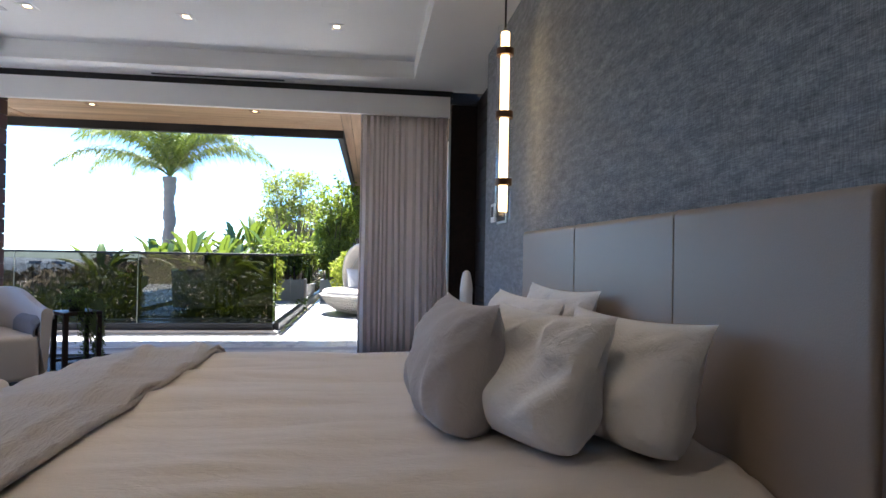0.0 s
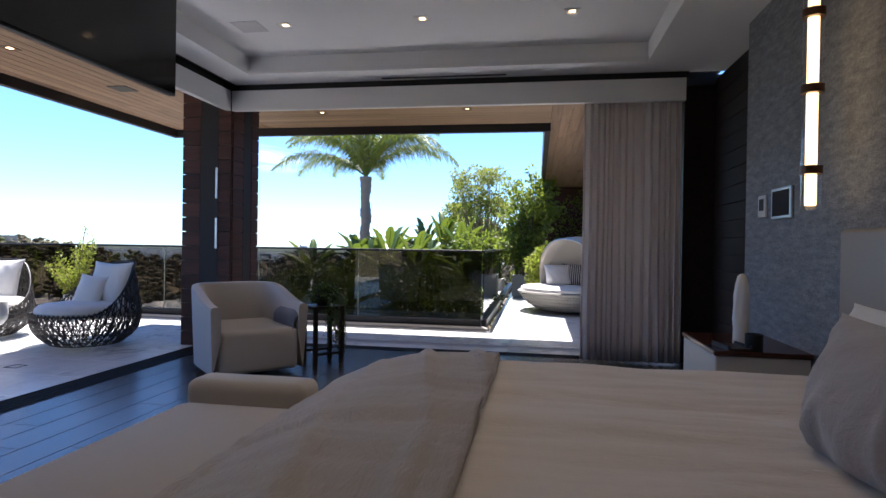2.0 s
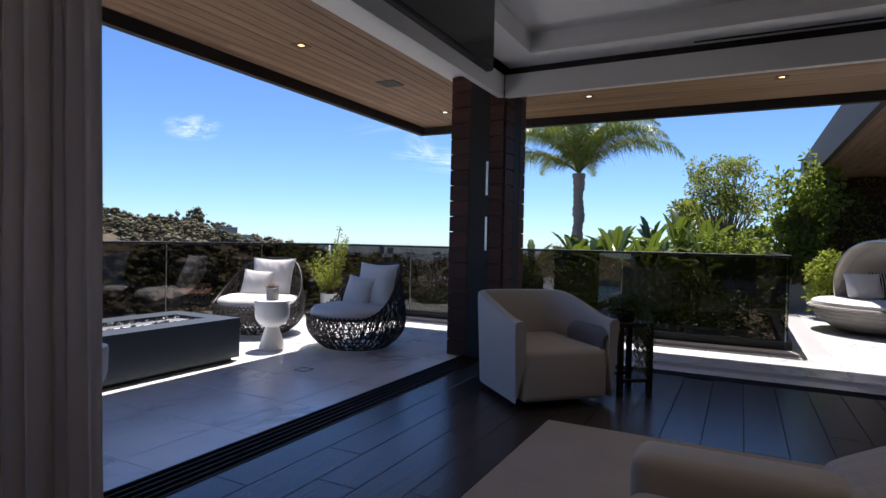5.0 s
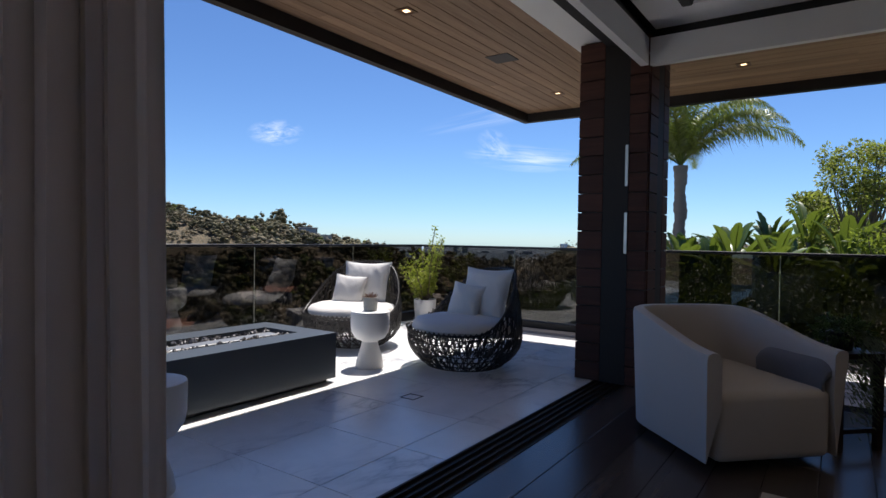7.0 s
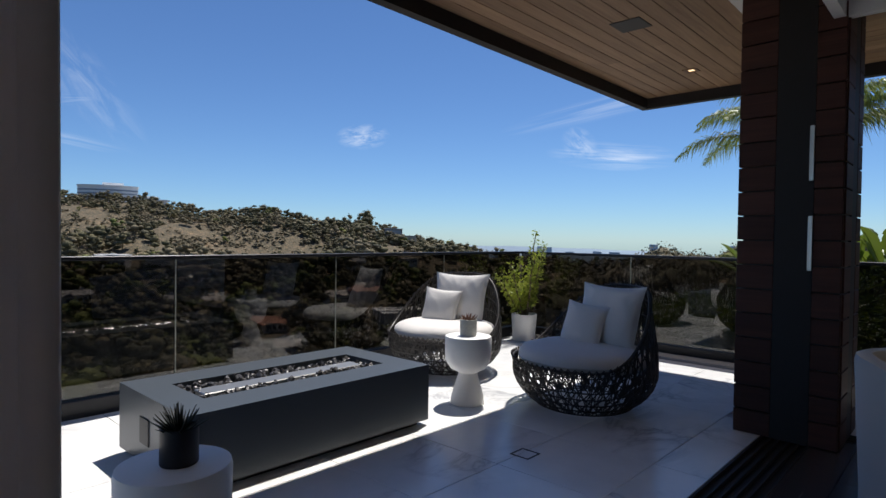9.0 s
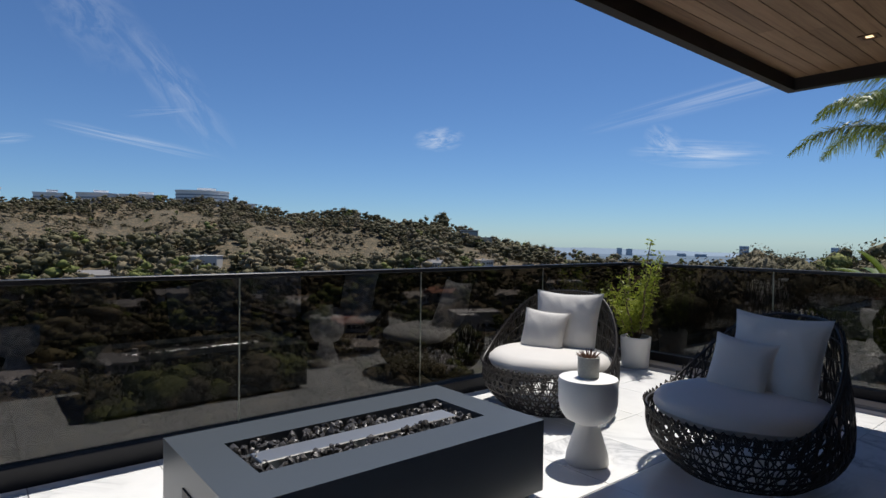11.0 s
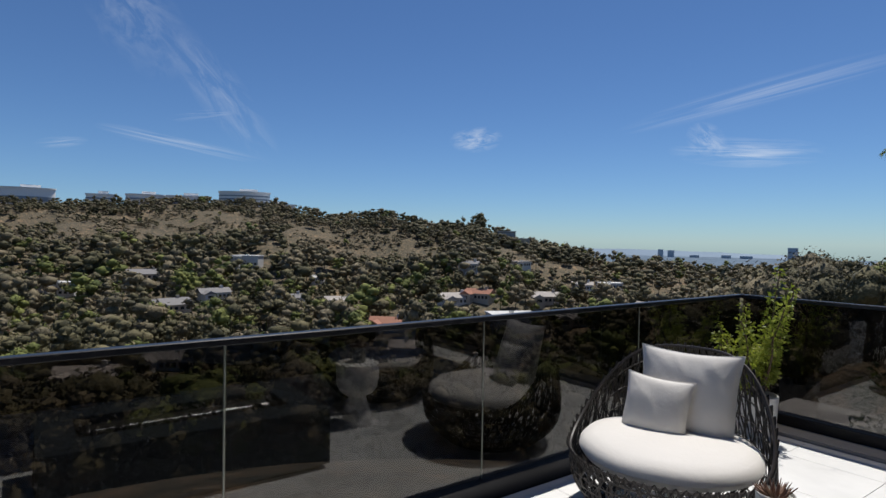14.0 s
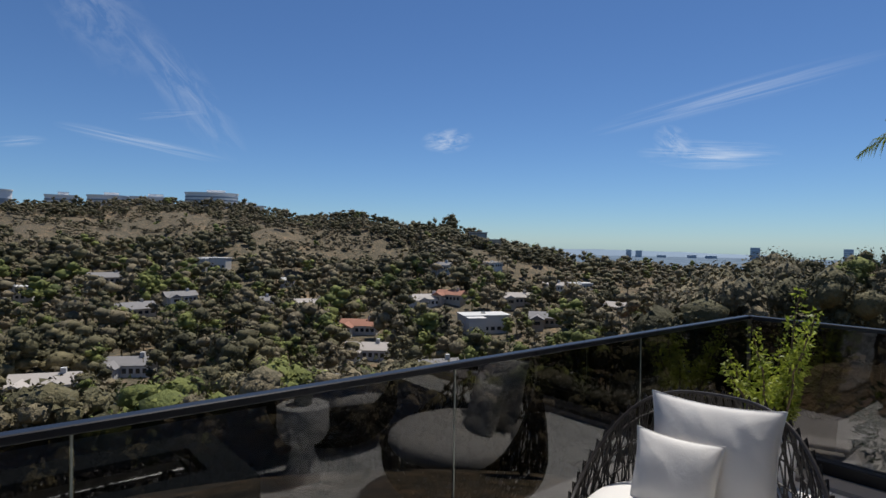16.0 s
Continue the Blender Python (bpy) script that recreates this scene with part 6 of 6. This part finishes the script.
part("upper_floor", boxed(-12, -5, -14, 2, 5, 7.6), M_GREYROOF, t, "", False)
part("window", boxed(-11, -5.1, 3.2, 1.0, -5.02, 6.9), M_BAND, t, "wide window", False)
part("roof", boxed(-12.6, -5.8, 7.6, 2.6, 5.8, 8.1), M_WHITEWALL, t, "", False)

# towers on the plain, haze painted in through pale blue-grey base colours
M_TOWER = plain("glass_tower_haze_tint", (0.30, 0.37, 0.44), 0.7, vary=0.1, coarse=0.02, fine=0.2, bump=0.0)
M_TOWERP = plain("pale_tower_haze_tint", (0.44, 0.49, 0.54), 0.8, vary=0.1, coarse=0.02, fine=0.2, bump=0.0)
for az, r, w, h, m in ((22.9, 3300, 44, 62, M_TOWER), (16.2, 3400, 40, 62, M_TOWERP), (33.5, 3600, 30, 44, M_TOWERP), (32.6, 3600, 36, 40, M_TOWERP), (28.0, 3600, 50, 18, M_TOWERP), (26.4, 3500, 60, 16, M_TOWER), (30.6, 3600, 50, 14, M_TOWER)):
    t = thing("office_tower", "distant office tower on the plain, colour paled for haze", "tower", at_bearing(r, az, -43 - 60 * (r - 1200) / 3600), az, group="distant towers")
    part("shaft", boxed(-w / 2, -w / 3, 0, w / 2, w / 3, h), m, t, "", False)
    for k in range(5):
        part("window_band", boxed(-w / 2 + 1, -w / 3 - 0.5, h * (0.15 + 0.17 * k), w / 2 - 1, -w / 3 - 0.1, h * (0.15 + 0.17 * k) + h * 0.06), M_BAND, t, "", False)

# ---- lower yard seen through the railing ----
M_YARD = plain("grey_yard_paving", (0.40, 0.39, 0.37), 0.9, vary=0.12, coarse=0.6, fine=12, bump=0.2)
setting("pavement_yard", boxed(-12.5, 9.6, -9.0, -7.0, 24.0, -3.6), M_YARD, "grey paved lower yard")
for x, y, a in ((-9.0, 17.4, 20), (-9.4, 20.0, 20)):
    t = thing("sun_lounger", "white sun lounger in the lower yard", "lounger", (x, y, -3.6), a, group="yard loungers")
    part("seat", boxed(-0.95, -0.35, 0.25, 0.35, 0.35, 0.37, 0.03), M_CUSH, t, "", False)
    back = part("backrest", boxed(0, -0.35, 0, 0.75, 0.35, 0.10, 0.03), M_CUSH, t, "raised backrest", False)
    back.matrix_basis = pose(0.33, 0, 0.28, 0, -48, 0)
    for lx in (-0.85, 0.25):
        for ly in (-0.28, 0.28):
            part("leg", boxed(lx - 0.03, ly - 0.03, 0, lx + 0.03, ly + 0.03, 0.25), M_STEEL, t, "", False)

# ---- thin clouds: sheets whose own glow replaces sunlight on them ----
def cloud(az, el, w, h, tilt, density, seed, stretch, power):
    r = 2500.0
    c = Vector((OX - math.sin(radians(az)) * math.cos(radians(el)) * r, OY + math.cos(radians(az)) * math.cos(radians(el)) * r, 1.6 + math.sin(radians(el)) * r))
    n = Net("glowing_thin_cloud")
    n.t.nodes.remove(n.bsdf)
    vec = n.coords((stretch, 1.0, 1.0))
    off = n.node("VectorMath")
    off.operation = "ADD"
    n.link(vec, off.inputs[0])
    off.inputs[1].default_value = (seed * 3.7, seed * 1.9, 0)
    f1 = n.noise(2.2, 6, 0.62, off.outputs[0], 0.8)
    ln = n.node("VectorMath")
    ln.operation = "LENGTH"
    n.link(n.coords(), ln.inputs[0])
    fall = n.ramp(ln.outputs["Value"], [(0.1, (1, 1, 1)), (1.0, (0, 0, 0))])
    body = n.ramp(f1, [(0.42, (0, 0, 0)), (0.75, (1, 1, 1))])
    fac = n.mix(1.0, n.mix(1.0, body, fall, "MULTIPLY"), (density,) * 3, "MULTIPLY")
    tr, em, mx = n.node("BsdfTransparent"), n.node("Emission"), n.node("MixShader")
    em.inputs["Color"].default_value = (0.86, 0.92, 1.0, 1)
    em.inputs["Strength"].default_value = power
    n.link(fac, mx.inputs[0])
    n.link(tr.outputs[0], mx.inputs[1])
    n.link(em.outputs[0], mx.inputs[2])
    n.link(mx.outputs[0], n.t.nodes["Material Output"].inputs["Surface"])
    ob = mesh_from("cloud", [(-1, -1, 0), (1, -1, 0), (1, 1, 0), (-1, 1, 0)], [(0, 1, 2, 3)], n.mat)
    k = r * math.tan(radians(0.5))
    ob.matrix_basis = look(c, (OX, OY, 1.6)) @ pose(0, 0, 0, 0, 0, tilt) @ Matrix.Diagonal((w * k, h * k, 1, 1))
    ob.visible_shadow = False
    tagged(ob, "thin white cloud wisp in the blue sky", "cloud", kind="structure")


CP = 0.85
cloud(51.1, 9.8, 5.4, 2.6, -5, 0.75, 1, 0.8, CP)
cloud(26.6, 8.0, 13, 2.8, 4, 0.8, 2, 0.35, CP)
cloud(29.8, 9.2, 4, 3.0, 40, 0.55, 3, 0.6, CP)
cloud(78.7, 8.2, 14, 1.5, 8.5, 0.5, 4, 0.25, CP)
cloud(87.8, 7.5, 4, 1.0, -10, 0.4, 5, 0.3, CP)
cloud(75.5, 13.0, 4.5, 16, -40, 0.26, 6, 1.0, CP)
cloud(77.1, 10.8, 6, 1.0, -10, 0.35, 7, 0.3, CP)
cloud(25.5, 12.9, 25, 2.4, -11, 0.4, 8, 0.25, CP)
cloud(82.5, 18.5, 7, 12, -35, 0.22, 10, 1.0, CP)

# ---- paving, boards and cladding, piece by piece ----
terrace = bpy.data.objects["floor_terrace"]
T = 0.6085
places = []
i0, i1, j0, j1 = -6, 10, -6, 22
for i in range(i0, i1):
    for j in range(j0, j1):
        x, y = -3.352 + T * (i + 0.5), 3.41 + T * (j + 0.5)
        side = -6.55 < x < -3.10 and -1.6 < y < 8.35
        rear = -3.10 <= x < 2.4 and 6.80 < y < 8.35
        deck = 0.1 < x < 2.4 and 8.35 <= y < 16.2
        if (side or rear or deck) and x + T / 2 < 2.56:
            if x < -3.10 and x + T / 2 > -3.06:
                continue
            places.append((x, y, -0.006))
pieces(terrace, "tile", M_MARBLE, (T - 0.004, T - 0.004, 0.012), places, 0.0015)
# cut tiles at the door tracks and edges
edge = [(-3.206, 3.41 + T * (j + 0.5), -0.006) for j in range(-8, 5)]
pieces(terrace, "cut_tile", M_MARBLE, (0.288, T - 0.004, 0.012), edge, 0.0015)
edge = [(-3.352 + T * (i + 0.5), 6.83 - 0.115, -0.006) for i in range(0, 9)]
pieces(terrace, "cut_tile", M_MARBLE, (T - 0.004, 0.225, 0.012), edge, 0.0015)
edge = [(-0.01 + 0.05, 8.3 + T * (j + 0.5), -0.006) for j in range(0, 13)]
pieces(terrace, "cut_tile", M_MARBLE, (0.10, T - 0.004, 0.012), edge, 0.0015)

wood_floor = bpy.data.objects["floor"]
W, L = 0.225, 2.2
rng = random.Random(8)
boards = []
for i in range(23):
    x = -2.80 + W * (i + 0.5)
    y = -3.2 - rng.uniform(0, L)
    while y < 6.42:
        a, b = max(y, -3.2), min(y + L, 6.428)
        if b - a > 0.1:
            boards.append((x, a, b))
        y += L
by_len = {}
for x, a, b in boards:
    by_len.setdefault(round(b - a, 2), []).append((x, (a + b) / 2, -0.006))
for ln, pl in by_len.items():
    pieces(wood_floor, "plank", M_FLOOR, (W - 0.003, ln - 0.003, 0.012), pl, 0.002)

# cladding of the corner pier
H = 0.155
south1, south2, east1, east2, west = [], [], [], [], []
for k in range(18):
    z = H * (k + 0.5)
    south1.append((-3.112, 6.18, z))
    south2.append((-2.725, 6.18, z))
    east1.append((-2.652, 6.31, z))
    east2.append((-2.652, 6.685, z))
    west.append((-3.205, 6.48, z))
M_SIDE_Y = plank_wood("red_brown_siding_return", (0.055, 0.022, 0.016), (0.115, 0.045, 0.032), 0.6, "Y", 0.35, bump=0.2)
pieces(pier, "board", M_SIDING, (0.212, 0.03, H - 0.008), south1, 0.003)
pieces(pier, "board", M_SIDING, (0.148, 0.03, H - 0.008), south2, 0.003)
pieces(pier, "board", M_SIDE_Y, (0.02, 0.228, H - 0.008), east1, 0.003)
pieces(pier, "board", M_SIDE_Y, (0.02, 0.168, H - 0.008), east2, 0.003)
pieces(pier, "board", M_SIDE_Y, (0.03, 0.58, H - 0.008), west, 0.003)
# boards of the dark panelled wall
dark_wall = bpy.data.objects["wall_panelled"]
pieces(dark_wall, "board", M_PANEL, (0.02, 1.37, 0.148), [(2.32, 5.74, 0.155 * (k + 0.5)) for k in range(18)], 0.003)
end_wall = bpy.data.objects["wall_wing_end"]
pieces(end_wall, "board", M_SIDING, (1.76, 0.02, H - 0.008), [(1.435, 17.19, H * (k + 0.5)) for k in range(18)], 0.003)
